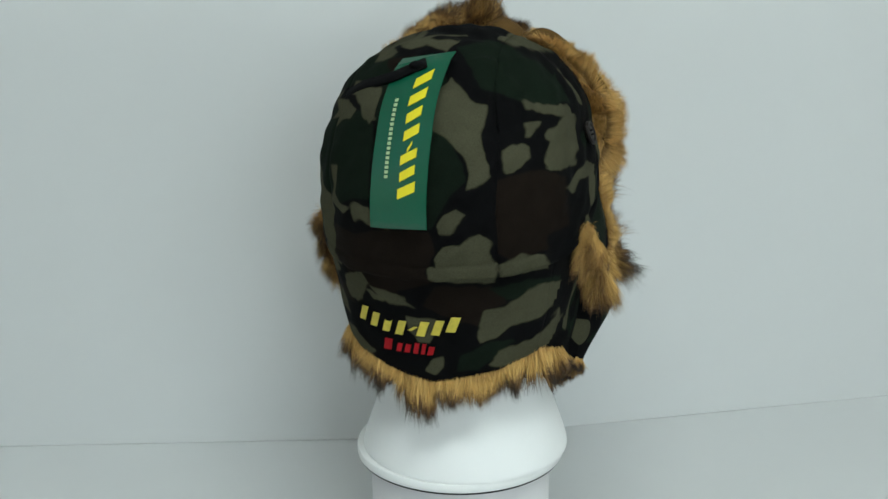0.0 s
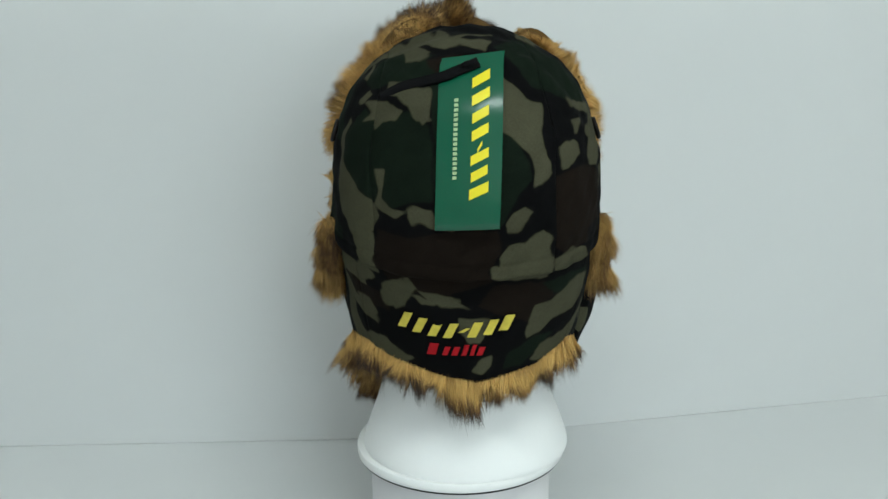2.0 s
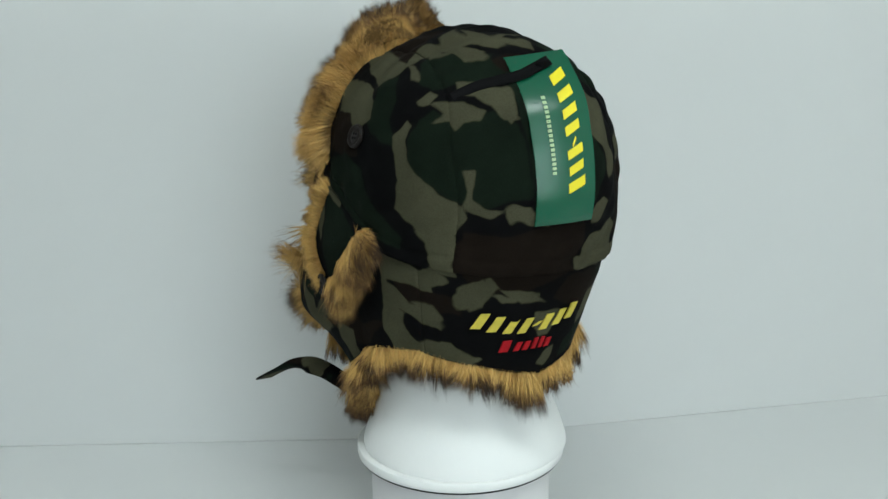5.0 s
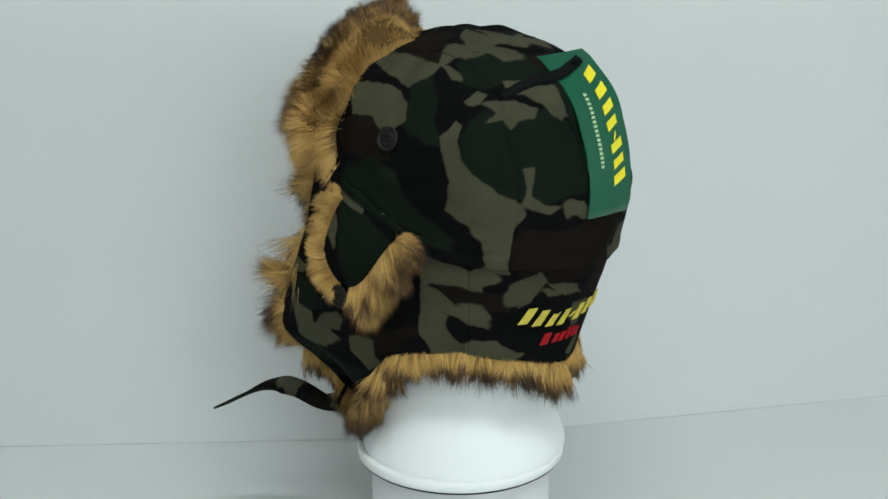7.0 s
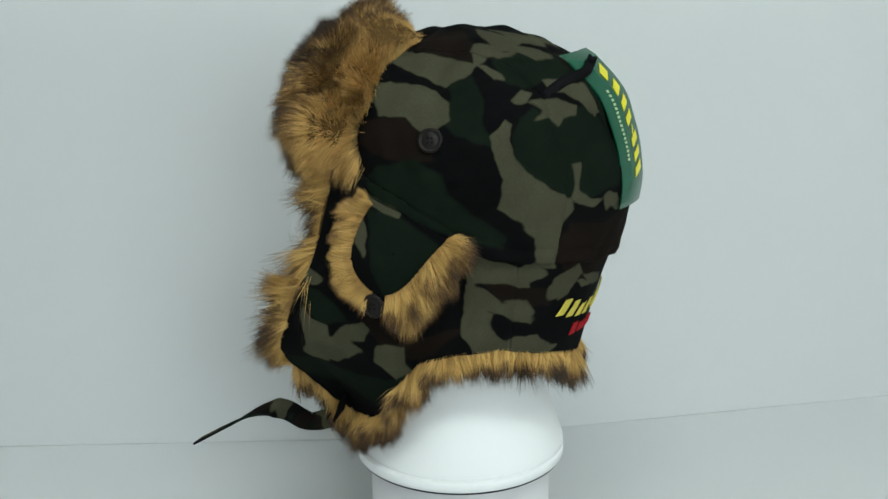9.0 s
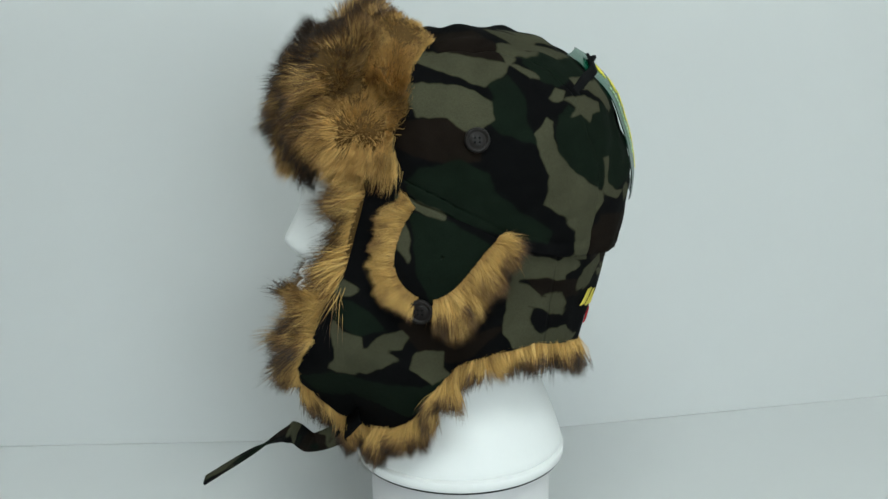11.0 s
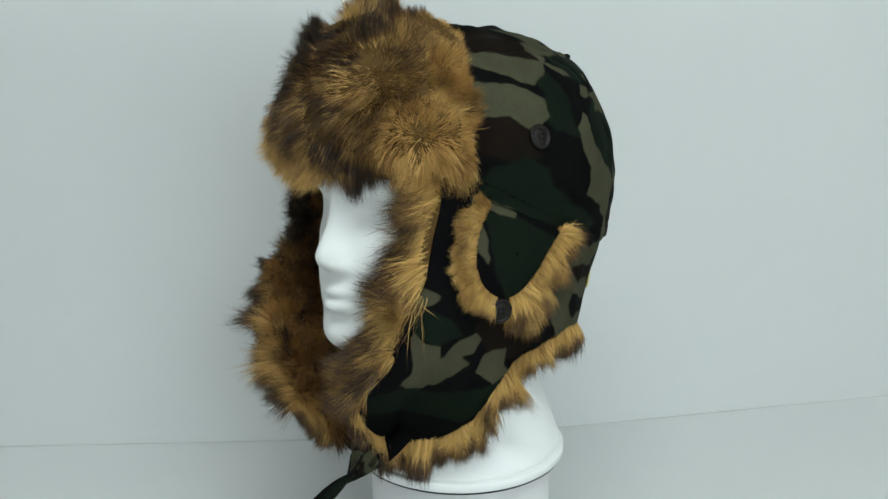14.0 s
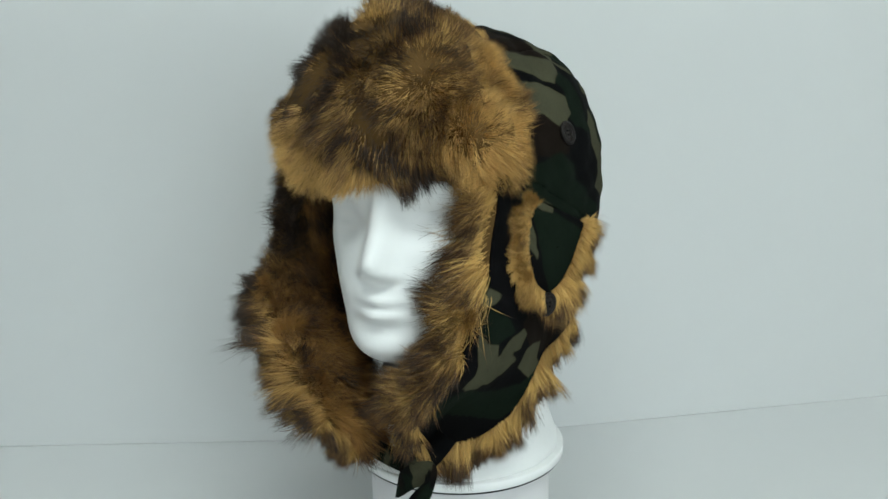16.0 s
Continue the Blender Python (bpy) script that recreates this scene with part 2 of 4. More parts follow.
def build_room():
    x0, x1, y0, y1, z0, z1 = ROOM
    t = 0.12
    part("floor", box(bmesh.new(), (x0 - t, y0 - t, z0 - 0.1), (x1 + t, y1 + t, z0)), BOARDS, smooth=False)
    part("ceiling", box(bmesh.new(), (x0 - t, y0 - t, z1), (x1 + t, y1 + t, z1 + 0.1)), PLASTER, smooth=False)
    part("wall_east", box(bmesh.new(), (x1, y0, z0), (x1 + t, y1, z1)), PLASTER, smooth=False)
    part("wall_north", box(bmesh.new(), (x0 - t, y1, z0), (x1 + t, y1 + t, z1)), PLASTER, smooth=False)
    for name, along, fixed, span, hole in (("wall_west", 1, x0, (y0, y1), (-1.5, -0.3, 0.1, 1.4)), ("wall_south", 0, y0, (x0 - t, x1 + t), (0.05, 1.45, 0.1, 1.4))):
        bm = bmesh.new()
        a0, a1, b0, b1 = hole
        for (p, q, r, s) in ((span[0], a0, z0, z1), (a1, span[1], z0, z1), (a0, a1, z0, b0), (a0, a1, b1, z1)):
            lo, hi = ((p, fixed - t, r), (q, fixed, s)) if along == 0 else ((fixed - t, p, r), (fixed, q, s))
            box(bm, lo, hi)
        part(name, bm, PLASTER, smooth=False)
        # out of view, added to give the daylight lamp an opening
        window = tagged(new("added_window_1" if along else "added_window_2"), "white-painted window with two panes, unseen, added in the plaster wall", "window", kind="structure")
        mid = (a0 + a1) / 2
        for p, q, r, s in ((a0, a0 + 0.05, b0, b1), (a1 - 0.05, a1, b0, b1), (mid - 0.025, mid + 0.025, b0, b1), (a0, a1, b0, b0 + 0.05), (a0, a1, b1 - 0.05, b1)):
            d0, d1 = fixed - 0.10, fixed - 0.06
            lo, hi = ((p, d0, r), (q, d1, s)) if along == 0 else ((d0, p, r), (d1, q, s))
            part("frame_bar", box(bmesh.new(), lo, hi, 0.004), FRAME, window, smooth=False)
        for p, q in ((a0 + 0.05, mid - 0.025), (mid + 0.025, a1 - 0.05)):
            lo, hi = ((p, fixed - 0.083, b0 + 0.05), (q, fixed - 0.079, b1 - 0.05)) if along == 0 else ((fixed - 0.083, p, b0 + 0.05), (fixed - 0.079, q, b1 - 0.05))
            pane = part("pane", box(bmesh.new(), lo, hi), GLASS, window, smooth=False)
            pane.visible_shadow = False
    lamp = tagged(new("ceiling_light"), "long white ceiling light with a glowing tube", "lamp")
    lamp.location = (0.15, -0.95, z1)
    part("housing", box(bmesh.new(), (-0.65, -0.08, -0.03), (0.65, 0.08, 0.0), 0.006), FRAME, lamp, smooth=False)
    part("tube", box(bmesh.new(), (-0.6, -0.015, -0.06), (0.6, 0.015, -0.032), 0.01), TUBE, lamp)


def build_stage():
    table = tagged(new("table"), "white-topped table carrying the turntable and the card", "table")
    table.location = (0, 0.1, ROOM[4])
    top = TABLE_Z - ROOM[4]
    part("tabletop", box(bmesh.new(), (-0.9, -0.75, top - 0.03), (0.9, 0.65, top), 0.003), TABLETOP, table, smooth=False)
    for sx in (-0.84, 0.84):
        for sy in (-0.69, 0.59):
            part("leg", box(bmesh.new(), (sx - 0.025, sy - 0.025, 0), (sx + 0.025, sy + 0.025, top - 0.03), 0.004), FRAME, table, smooth=False)
    # one bent sheet of card, its two faces 3 mm apart
    xs = np.linspace(-0.85, 0.85, 120)
    soft = 0.05
    bend = soft * np.log1p(np.exp(xs / soft))
    ys = 0.2355 + 0.035 * xs + 0.185 * bend - 0.185 * soft * math.log(2) + 0.004
    grid = np.array([[(x, y, z) for x, y in zip(xs, ys)] for z in (TABLE_Z + 0.0004, 0.1, 0.3, 0.52)])
    back = grid[::-1] + np.array([0, 0.003, 0])
    mesh = sheet(np.concatenate([grid, back, grid[:1]]))
    backdrop = part("backdrop", mesh, CARD)
    tagged(backdrop, "large white card bent upright behind the turntable", "backdrop", kind="structure")


def build_turntable():
    base = tagged(new("turntable"), "small round white plastic turntable on the white table", "turntable")
    base.location = (0, 0, TABLE_Z)
    h = -TABLE_Z
    part("drum", lathe(bmesh.new(), [(0.066, 0.0), (0.067, 0.002), (0.067, h - 0.004), (0.0655, h - 0.0022), (0.06, h - 0.002)]), DRUM, base, "pale grey-white drum")
    # dark ring standing in for the shadow line along the platter's lower rim
    part("shadow_line_ring", lathe(bmesh.new(), [(0.06, h - 0.0016), (0.0752, h - 0.0016), (0.0758, h - 0.0012), (0.0758, h - 0.0001), (0.06, h - 0.0001)]), SHADOW_LINE, base, "thin dark ring that paints the shadow line under the platter")
    part("platter", lathe(bmesh.new(), [(0.062, h + 0.0002), (0.0764, h + 0.0002), (0.077, h + 0.0007), (0.077, h + 0.0060), (0.0768, h + 0.0066), (0.0762, h + 0.0068), (0.05, h + 0.0068)]), PLASTIC, base, "white platter with a thin rim")
    return base


# ---- the foam head ----
HEAD_TURN = 14.0
HEAD = [  # height, half width, front, back
    (0.0069, 0.0746, 0.0746, 0.0746), (0.0076, 0.0758, 0.0758, 0.0758), (0.014, 0.0746, 0.0746, 0.0746), (0.034, 0.0675, 0.068, 0.0675),
    (0.058, 0.058, 0.060, 0.058), (0.073, 0.050, 0.056, 0.054), (0.086, 0.048, 0.066, 0.056), (0.096, 0.051, 0.094, 0.060),
    (0.103, 0.054, 0.106, 0.063), (0.112, 0.058, 0.111, 0.068), (0.126, 0.062, 0.110, 0.076), (0.148, 0.067, 0.109, 0.086),
    (0.170, 0.071, 0.105, 0.096), (0.190, 0.074, 0.103, 0.102), (0.208, 0.076, 0.105, 0.104), (0.230, 0.076, 0.102, 0.101),
    (0.250, 0.071, 0.092, 0.092), (0.268, 0.058, 0.074, 0.076), (0.282, 0.036, 0.046, 0.048), (0.287, 0.010, 0.012, 0.012)]


def build_head():
    q = np.linspace(0, len(HEAD) - 1, 190)
    prof = glide(HEAD, q)
    phi = np.linspace(-math.pi, math.pi, 180, endpoint=False)      # 0 looks forward
    z, a, bf, bb = (prof[:, i][:, None] for i in range(4))
    c, s = np.cos(phi)[None], np.sin(phi)[None]
    b = np.where(c > 0, bf, bb)
    n = 2.0 + 0.25 * np.clip((z - 0.1) / 0.05, 0, 1) * (c > 0)
    r = (np.abs(s / a) ** n + np.abs(c / b) ** n) ** (-1 / n)
    deg = np.degrees(phi)[None]

    def bump(p, sp, zc, sz, h):
        return h * np.exp(-((np.abs(deg) - p) / sp) ** 2 - ((z - zc) / sz) ** 2)

    nose = np.interp(z, [0.153, 0.157, 0.161, 0.166, 0.170, 0.185, 0.205, 0.215], [0, 0.006, 0.0135, 0.0175, 0.0172, 0.0110, 0.0040, 0])
    r = r + nose * np.exp(-(deg / np.interp(z, [0.155, 0.17, 0.205], [6.2, 5.0, 3.5])) ** 2)
    r = r + bump(5, 3, 0.159, 0.004, 0.0032)
    r = r + bump(0, 5.8, 0.1425, 0.0036, 0.0050) + bump(0, 5.6, 0.1325, 0.0050, 0.0068) - bump(0, 6.8, 0.1378, 0.0017, 0.0026)
    r = r - bump(0, 10, 0.124, 0.006, 0.003) + bump(0, 11, 0.109, 0.009, 0.002)
    r = r - bump(18, 9, 0.190, 0.011, 0.0105) + bump(19, 7, 0.188, 0.006, 0.0052) + bump(17, 11, 0.209, 0.006, 0.0025)
    r = r - bump(20, 8, 0.1965, 0.0016, 0.0016) - bump(20, 9, 0.183, 0.0016, 0.0008)
    r = r + bump(32, 12, 0.172, 0.014, 0.002)
    turn = radians(-90 + HEAD_TURN)
    shift = -0.004 * np.clip((0.09 - z) / 0.05, 0, 1)
    grid = np.stack([r * np.cos(phi[None] + turn) + shift, r * np.sin(phi[None] + turn), np.broadcast_to(z, r.shape)], -1)
    bm = bmesh.new()
    mesh = sheet(grid, True)
    bm.from_mesh(mesh)
    bpy.data.meshes.remove(mesh)
    bm.verts.ensure_lookup_table()
    bm.faces.new([bm.verts[k] for k in range(180)])
    bm.faces.new([bm.verts[len(bm.verts) - 180 + k] for k in range(180)])
    return tagged(part("mannequin_head", bm, FOAM), "white polystyrene display head with moulded face, wearing the hat", "mannequin head")


# ---- the hat ----
HAT_X, MIRROR = -0.007, -0.007       # middle of the cloth; twice the middle of the ear panels
SHELL = [  # height, half width, front, back
    (0.045, 0.083, 0.09, 0.078), (0.085, 0.084, 0.09, 0.088), (0.106, 0.087, 0.094, 0.0935), (0.125, 0.089, 0.096, 0.0990),
    (0.160, 0.092, 0.098, 0.1095), (0.200, 0.0925, 0.100, 0.1173), (0.225, 0.0905, 0.098, 0.1145), (0.243, 0.087, 0.095, 0.1088), (0.263, 0.079, 0.086, 0.0998),
    (0.284, 0.062, 0.068, 0.0795), (0.296, 0.041, 0.046, 0.0575), (0.3035, 0.018, 0.02, 0.031), (0.305, 0.002, 0.002, 0.003)]
SHELL_Z = [row[0] for row in SHELL]


def shell(phi, z):
    """Place on the cloth at angle phi (0 at the wearer's left, 90 degrees at the back) and height z, row by row of SHELL."""
    prof = glide(SHELL, np.interp(z, SHELL_Z, np.arange(len(SHELL))))
    a, b = prof[..., 1], np.where(np.sin(phi) > 0, prof[..., 3], prof[..., 2])
    c, s = np.cos(phi), np.sin(phi)
    # the cloth hangs flatter behind the right ear
    n = 2.12 - 0.38 * np.clip((0.145 - z) / 0.05, 0, 1) * (c < 0) * (s > 0)
    a = a * np.where(c < 0, 0.945 - 0.03 * np.clip((0.125 - z) / 0.04, 0, 1), 1.0)
    r = (np.abs(c / a) ** n + np.abs(s / b) ** n) ** (-1 / n)
    return np.stack([HAT_X + r * c, r * s, np.broadcast_to(z, r.shape)], -1)


def seam_height(phi):
    return np.interp(np.degrees(phi), [-90, -40, -22, -4, 15, 36, 60, 90, 120, 144, 165, 184, 202, 220, 270],
                     [0.215, 0.213, 0.207, 0.193, 0.175, 0.164, 0.160, 0.158, 0.160, 0.164, 0.175, 0.193, 0.207, 0.213, 0.215])


def skirt(u, v):
    """Cloth below the seam: u from the left flap's front edge (-1) round the back (0 to 1) to the right flap's (2), v from seam to hem."""
    u, v = np.broadcast_arrays(np.asarray(u, float), np.asarray(v, float))
    f = np.clip(np.maximum(-u, u - 1), 0, 1)
    phi = np.clip(u, 0, 1) * math.pi
    top = np.where(f > 0, np.interp(f, [0, 1], [0.200, 0.222]), seam_height(phi) + 0.012)
    hem = np.where(f > 0, np.interp(f, [0, 0.12, 0.27, 0.45, 0.68, 0.88, 1], [0.091, 0.077, 0.052, 0.038, 0.034, 0.042, 0.070]) + np.where(u > 0.5, np.interp(f, [0, 0.12, 0.27, 0.45, 0.68, 0.88, 1], [-0.014, -0.007, 0.004, 0.010, 0.0, -0.010, -0.012]), 0),
                   np.interp(np.degrees(phi), [0, 17, 36, 60, 90, 120, 144, 163, 180], [0.091, 0.099, 0.103, 0.094, 0.083, 0.090, 0.100, 0.092, 0.077]))
    z = top + (hem - top) * v
    p = shell(phi, z) - np.stack([np.cos(phi), np.sin(phi), 0 * phi], -1) * 0.0015
    right = u > 0.5
    reach = np.interp(z, [0.04, 0.06, 0.076, 0.09, 0.106, 0.134, 0.154, 0.175, 0.206], [0.096, 0.105, 0.108, 0.106, 0.098, 0.086, 0.073, 0.065, 0.058])
    reach = reach * np.where(right, 1.18, 1.0)
    sgn = np.where(right, -1.0, 1.0)
    low = np.clip((np.where(right, 0.132, 0.105) - z) / np.where(right, 0.080, 0.065), 0, 1)
    tuck = np.where(right, 0.066, 0.042) * low * low * (3 - 2 * low) * np.clip((f - 0.12) * np.where(right, 1.4, 1.7), 0, 1)     # the flaps are drawn in under the chin
    bow = 0.008 * np.sin(np.pi * np.clip(f * 0.8, 0, 1)) * np.clip((0.205 - z) / 0.05, 0, 1) - tuck + np.where(right, 0.017 * np.exp(-((f - 0.30) / 0.32) ** 2 - ((z - 0.104) / 0.034) ** 2), 0)
    out = p.copy()
    out[..., 0] += np.where(f > 0, sgn * bow, 0)
    out[..., 1] = np.where(f > 0, -reach * f, p[..., 1])
    out += waves(out, 18.0, 5, 2)[..., None] * 0.0009
    return out


def skirt_frame(u, v):
    """Place, way to the hem, way to the back of the head along the cloth and outward normal."""
    e = 0.004
    p = skirt(u, v)
    du = unit(skirt(np.asarray(u) + e, v) - skirt(np.asarray(u) - e, v))
    dv = unit(skirt(u, np.asarray(v) + e) - skirt(u, np.asarray(v) - e))
    n = unit(np.cross(dv, du))
    return p, dv, du, n


# the print: patches of colour on the sewn cloth, each with its middle in millimetres, the way it faces (degrees) and its outline
tan, green, brown = [], [], []


def patch(color, middle, azimuth, height, *outline):
    a, e = radians(azimuth), radians(height)
    n = np.array([math.cos(a) * math.cos(e), math.sin(a) * math.cos(e), math.sin(e)])
    side = np.array([-math.sin(a), math.cos(a), 0])
    color.append((np.array(middle) * 0.001, n, side, np.cross(n, side), np.array(outline) * 0.001))


patch(tan, (58, 5, 280), 31, 2, (-29, 6), (-15, 10), (3, 7), (17, 2), (25, 1), (19, -4), (7, -11), (1, -9), (-9, -3), (-22, 3))
patch(tan, (75, -2, 257), 33, 4, (-21, 15), (0, 14), (14, 9), (21, 2), (19, -8), (12, -12), (5, -15), (-1, -11), (-4, -5), (-18, -4), (-21, 8))
patch(tan, (20, 41, 297), 26, 1, (-17, 5), (-7, 3), (4, 0), (20, 2), (19, -2), (8, -3), (-3, -7), (-11, -4), (-16, 1))
patch(tan, (44, 37, 287), 28, 1, (-10, -5), (-11, 2), (-7, 6), (0, 6), (6, 2), (16, 0), (13, -1), (-1, -2), (-8, -6))
patch(tan, (55, 43, 276), 28, 3, (-8, 5), (-3, 4), (4, -1), (6, -3), (0, -3))
patch(tan, (60, 62, 263), 26, 4, (-6, -2), (1, 4), (6, 2), (3, -2), (-4, -4))
patch(tan, (50, 83, 254), 24, 5, (-11, 7), (0, 8), (12, 3), (10, -2), (2, -4), (-1, -8), (-4, -4), (-10, 3))
patch(tan, (39, 89, 263), 23, 4, (-19, 9), (-8, 10), (2, 5), (11, -5), (18, -10), (11, -10), (4, -3), (-5, 3), (-15, 3))
patch(tan, (69, 73, 201), 26, 10, (-16, 50), (-13, 47), (-15, 38), (-11, 26), (0, 15), (11, 8), (24, 2), (26, -4), (19, -12), (8, -15), (7, -18), (17, -20), (16, -27), (13, -34), (16, -42), (6, -40), (2, -32), (1, -20), (-6, -12), (-21, -3), (-19, 6), (-17, 15), (-21, 25), (-25, 40))
patch(tan, (49, 97, 208), 23, 9, (-6, 15), (-1, 16), (-2, 5), (-2, -2), (5, -5), (13, -7), (8, -11), (0, -9), (-6, -5), (-4, 3))
patch(tan, (29, 112, 198), 21, 10, (-3, 6), (4, 5), (8, -5), (-1, -3), (-4, -6), (-6, 2))
patch(tan, (75, 52, 154), 28, 15, (-17, 15), (3, 8), (22, 2), (21, -7), (5, -4), (-13, -3), (-18, -10))
patch(tan, (67, 56, 119), 27, 18, (-26, 28), (-15, 24), (-4, 15), (6, 15), (15, 11), (13, 3), (5, 4), (-3, 9), (-15, 12), (-18, 10), (-13, 1), (-7, -8), (-1, -13), (8, -7), (21, -6), (28, -13), (37, -13), (31, -18), (15, -21), (-3, -19), (-21, -15), (-28, -3), (-27, 15))
patch(tan, (42, 92, 148), 23, 15, (-8, 2), (2, 6), (5, 9), (8, 4), (4, 0), (-1, -9), (-8, -13))
patch(tan, (17, 101, 143), 21, 15, (-8, 2), (4, 3), (6, 0), (-1, -4))
patch(tan, (88, -62, 108), -10, 19, (-20, 10), (-17, 16), (-12, 9), (-4, 7), (0, 7), (-1, -1), (4, 0), (12, 8), (26, 12), (29, 8), (24, 1), (13, -1), (21, -7), (9, -12), (-1, -16), (-12, -18), (-25, -14), (-19, -8), (-17, -1))
patch(tan, (88, -22, 95), -14, 20, (-10, 4), (-6, 9), (9, 11), (8, 0), (13, -5), (1, -11), (-7, -5), (-12, -2))
patch(tan, (88, -70, 147), -10, 16, (-8, -3), (-3, 6), (8, 0), (2, -5))
patch(tan, (70, 50, 115), -21, 17, (-13, 8), (-8, 14), (-2, 12), (-4, 2), (2, -5), (6, -1), (11, 2), (15, -1), (13, -12), (-9, -17), (-13, -4))
patch(tan, (65, 63, 131), -22, 16, (-5, 4), (2, 6), (4, 0), (1, -8), (-4, -2))
patch(tan, (94, -31, 178), 36, 12, (-2, 5), (1, 12), (3, 1), (0, -12), (-4, -4))
patch(tan, (82, -27, 198), 35, 10, (-11, 9), (1, 4), (13, -6), (10, -10), (-2, -2), (-11, 5))
patch(tan, (49, 84, 256), 98, 5, (-5, 6), (7, 4), (8, -2), (2, -4), (-7, -5), (-3, 0))
patch(tan, (27, 98, 262), 96, 4, (-4, 8), (9, 8), (7, -8), (3, -12), (-1, -3), (-6, 3), (-11, 7))
patch(tan, (-35, 110, 245), 89, 6, (-16, 24), (-13, 32), (-8, 27), (0, 19), (9, 16), (8, 4), (9, -5), (12, -15), (13, -23), (8, -30), (4, -32), (5, -22), (2, -12), (-6, -4), (-16, 3), (-18, 13))
patch(tan, (-74, 67, 256), 86, 5, (-11, 4), (7, 2), (10, -2), (7, -3), (-4, -1), (-9, 1))
patch(tan, (-80, 69, 235), 85, 7, (-6, 8), (1, 17), (5, 12), (5, -9), (1, -14), (-3, -13), (-1, -4), (-2, 1))
patch(tan, (-67, 85, 247), 86, 6, (-3, 3), (2, 4), (2, -2), (-1, -5))
patch(tan, (-61, 96, 232), 87, 7, (-6, 3), (-1, 7), (5, 6), (3, -1), (0, -8), (-4, -9))
patch(tan, (-29, 116, 196), 90, 11, (-6, -2), (-2, 4), (5, 7), (8, 5), (5, 0), (0, -6), (-5, -6))
patch(tan, (-33, 110, 172), 90, 14, (-18, -5), (-16, -4), (-12, -8), (-13, 0), (-8, 7), (1, 9), (7, 14), (11, 17), (18, 12), (16, 5), (19, -1), (18, -12), (9, -13), (-8, -14), (-18, -12))
patch(tan, (-64, 91, 166), 86, 14, (-11, -2), (1, 7), (10, 7), (12, 0), (0, -4), (-9, -7))
patch(tan, (-58, 85, 134), 87, 17, (-20, -17), (-17, -10), (-13, -1), (-3, 3), (8, 12), (15, 19), (24, 23), (22, 12), (13, -1), (-1, -8), (-11, -17), (-19, -21))
patch(tan, (-65, 73, 111), 87, 18, (-16, -8), (2, 3), (11, 14), (15, 24), (15, 13), (11, 0), (-3, -11), (-16, -17), (-21, -17))
patch(tan, (45, 89, 146), 98, 15, (-6, 6), (5, 8), (6, 2), (1, -1), (2, -8), (-3, -8), (-6, -1))
patch(tan, (20, 100, 143), 95, 16, (-12, 3), (-2, 0), (16, -1), (7, -3), (-7, -2))
patch(tan, (-5, 96, 121), 93, 18, (-10, 8), (10, 7), (8, -1), (4, -7), (-3, -7), (-5, -3), (-8, 0))
patch(tan, (-12, 90, 97), 92, 20, (-7, -4), (-1, 3), (4, 4), (4, 0), (-1, -6))
patch(tan, (51, 71, 102), 98, 19, (-11, 9), (-4, 9), (5, 1), (12, -5), (9, -9), (-1, -5), (-10, 3))
patch(tan, (62, 82, 185), 99, 11, (-6, 18), (0, 11), (5, 2), (7, -9), (3, -16), (-1, -7), (-5, 2))
patch(tan, (64, 74, 157), 99, 14, (-5, 4), (0, 6), (5, -5), (1, -7))
patch(tan, (2, 60, 295), 93, 1, (-14, 2), (-8, 8), (-3, 2), (9, 1), (20, 0), (16, -5), (2, -1), (-8, -4), (-17, -1))
patch(tan, (28, 61, 288), 96, 1, (-7, 3), (0, 6), (9, 1), (3, -4), (-5, -4))
patch(tan, (-51, 13, 294), 88, 1, (-13, 7), (0, 2), (17, -5), (11, -6), (-4, -2), (-13, 2))
patch(tan, (-64, 93, 232), 103, 7, (-8, -4), (-5, 5), (1, 7), (6, 5), (6, -1), (1, -6), (-4, -8))
patch(tan, (-83, 64, 235), 101, 7, (-10, -9), (-7, 0), (0, 17), (7, 20), (8, 6), (5, -4), (0, -14), (-7, -13))
patch(tan, (-92, 44, 215), 100, 8, (-9, -7), (-3, 1), (3, 9), (9, 7), (7, 0), (-2, -2), (-5, -11))
patch(green, (54, 89, 230), 24, 7, (-21, 27), (-9, 21), (8, 22), (13, 24), (22, 17), (27, -2), (32, -18), (24, -24), (16, -26), (7, -24), (0, -25), (-20, -14), (-31, -3), (-33, 9), (-28, 21))
patch(green, (73, 33, 254), 30, 5, (-7, 17), (4, 22), (9, 8), (7, -7), (14, -19), (3, -18), (-9, -11), (-14, -4), (-8, 8))
patch(green, (43, 63, 278), 25, 2, (-20, 7), (-2, 10), (15, 9), (26, 0), (19, -7), (5, -7), (-6, -10), (-16, -6), (-23, 4))
patch(green, (85, 16, 200), 32, 10, (-32, 25), (-11, 28), (3, 17), (10, 3), (20, -7), (41, -22), (37, -29), (9, -20), (-12, -9), (-29, 2), (-39, 15))
patch(green, (-55, 69, 277), 104, 3, (-32, 15), (-8, 22), (9, 8), (33, 1), (37, -17), (9, -18), (-4, -12), (-18, -8), (-25, 5))
patch(green, (36, 104, 233), 97, 7, (-14, 18), (5, 24), (16, 16), (15, -26), (-10, -27), (-16, -8))
patch(green, (-16, 117, 232), 91, 7, (-33, 49), (1, 55), (13, 10), (19, -3), (21, -13), (13, -21), (3, -39), (-33, -39))
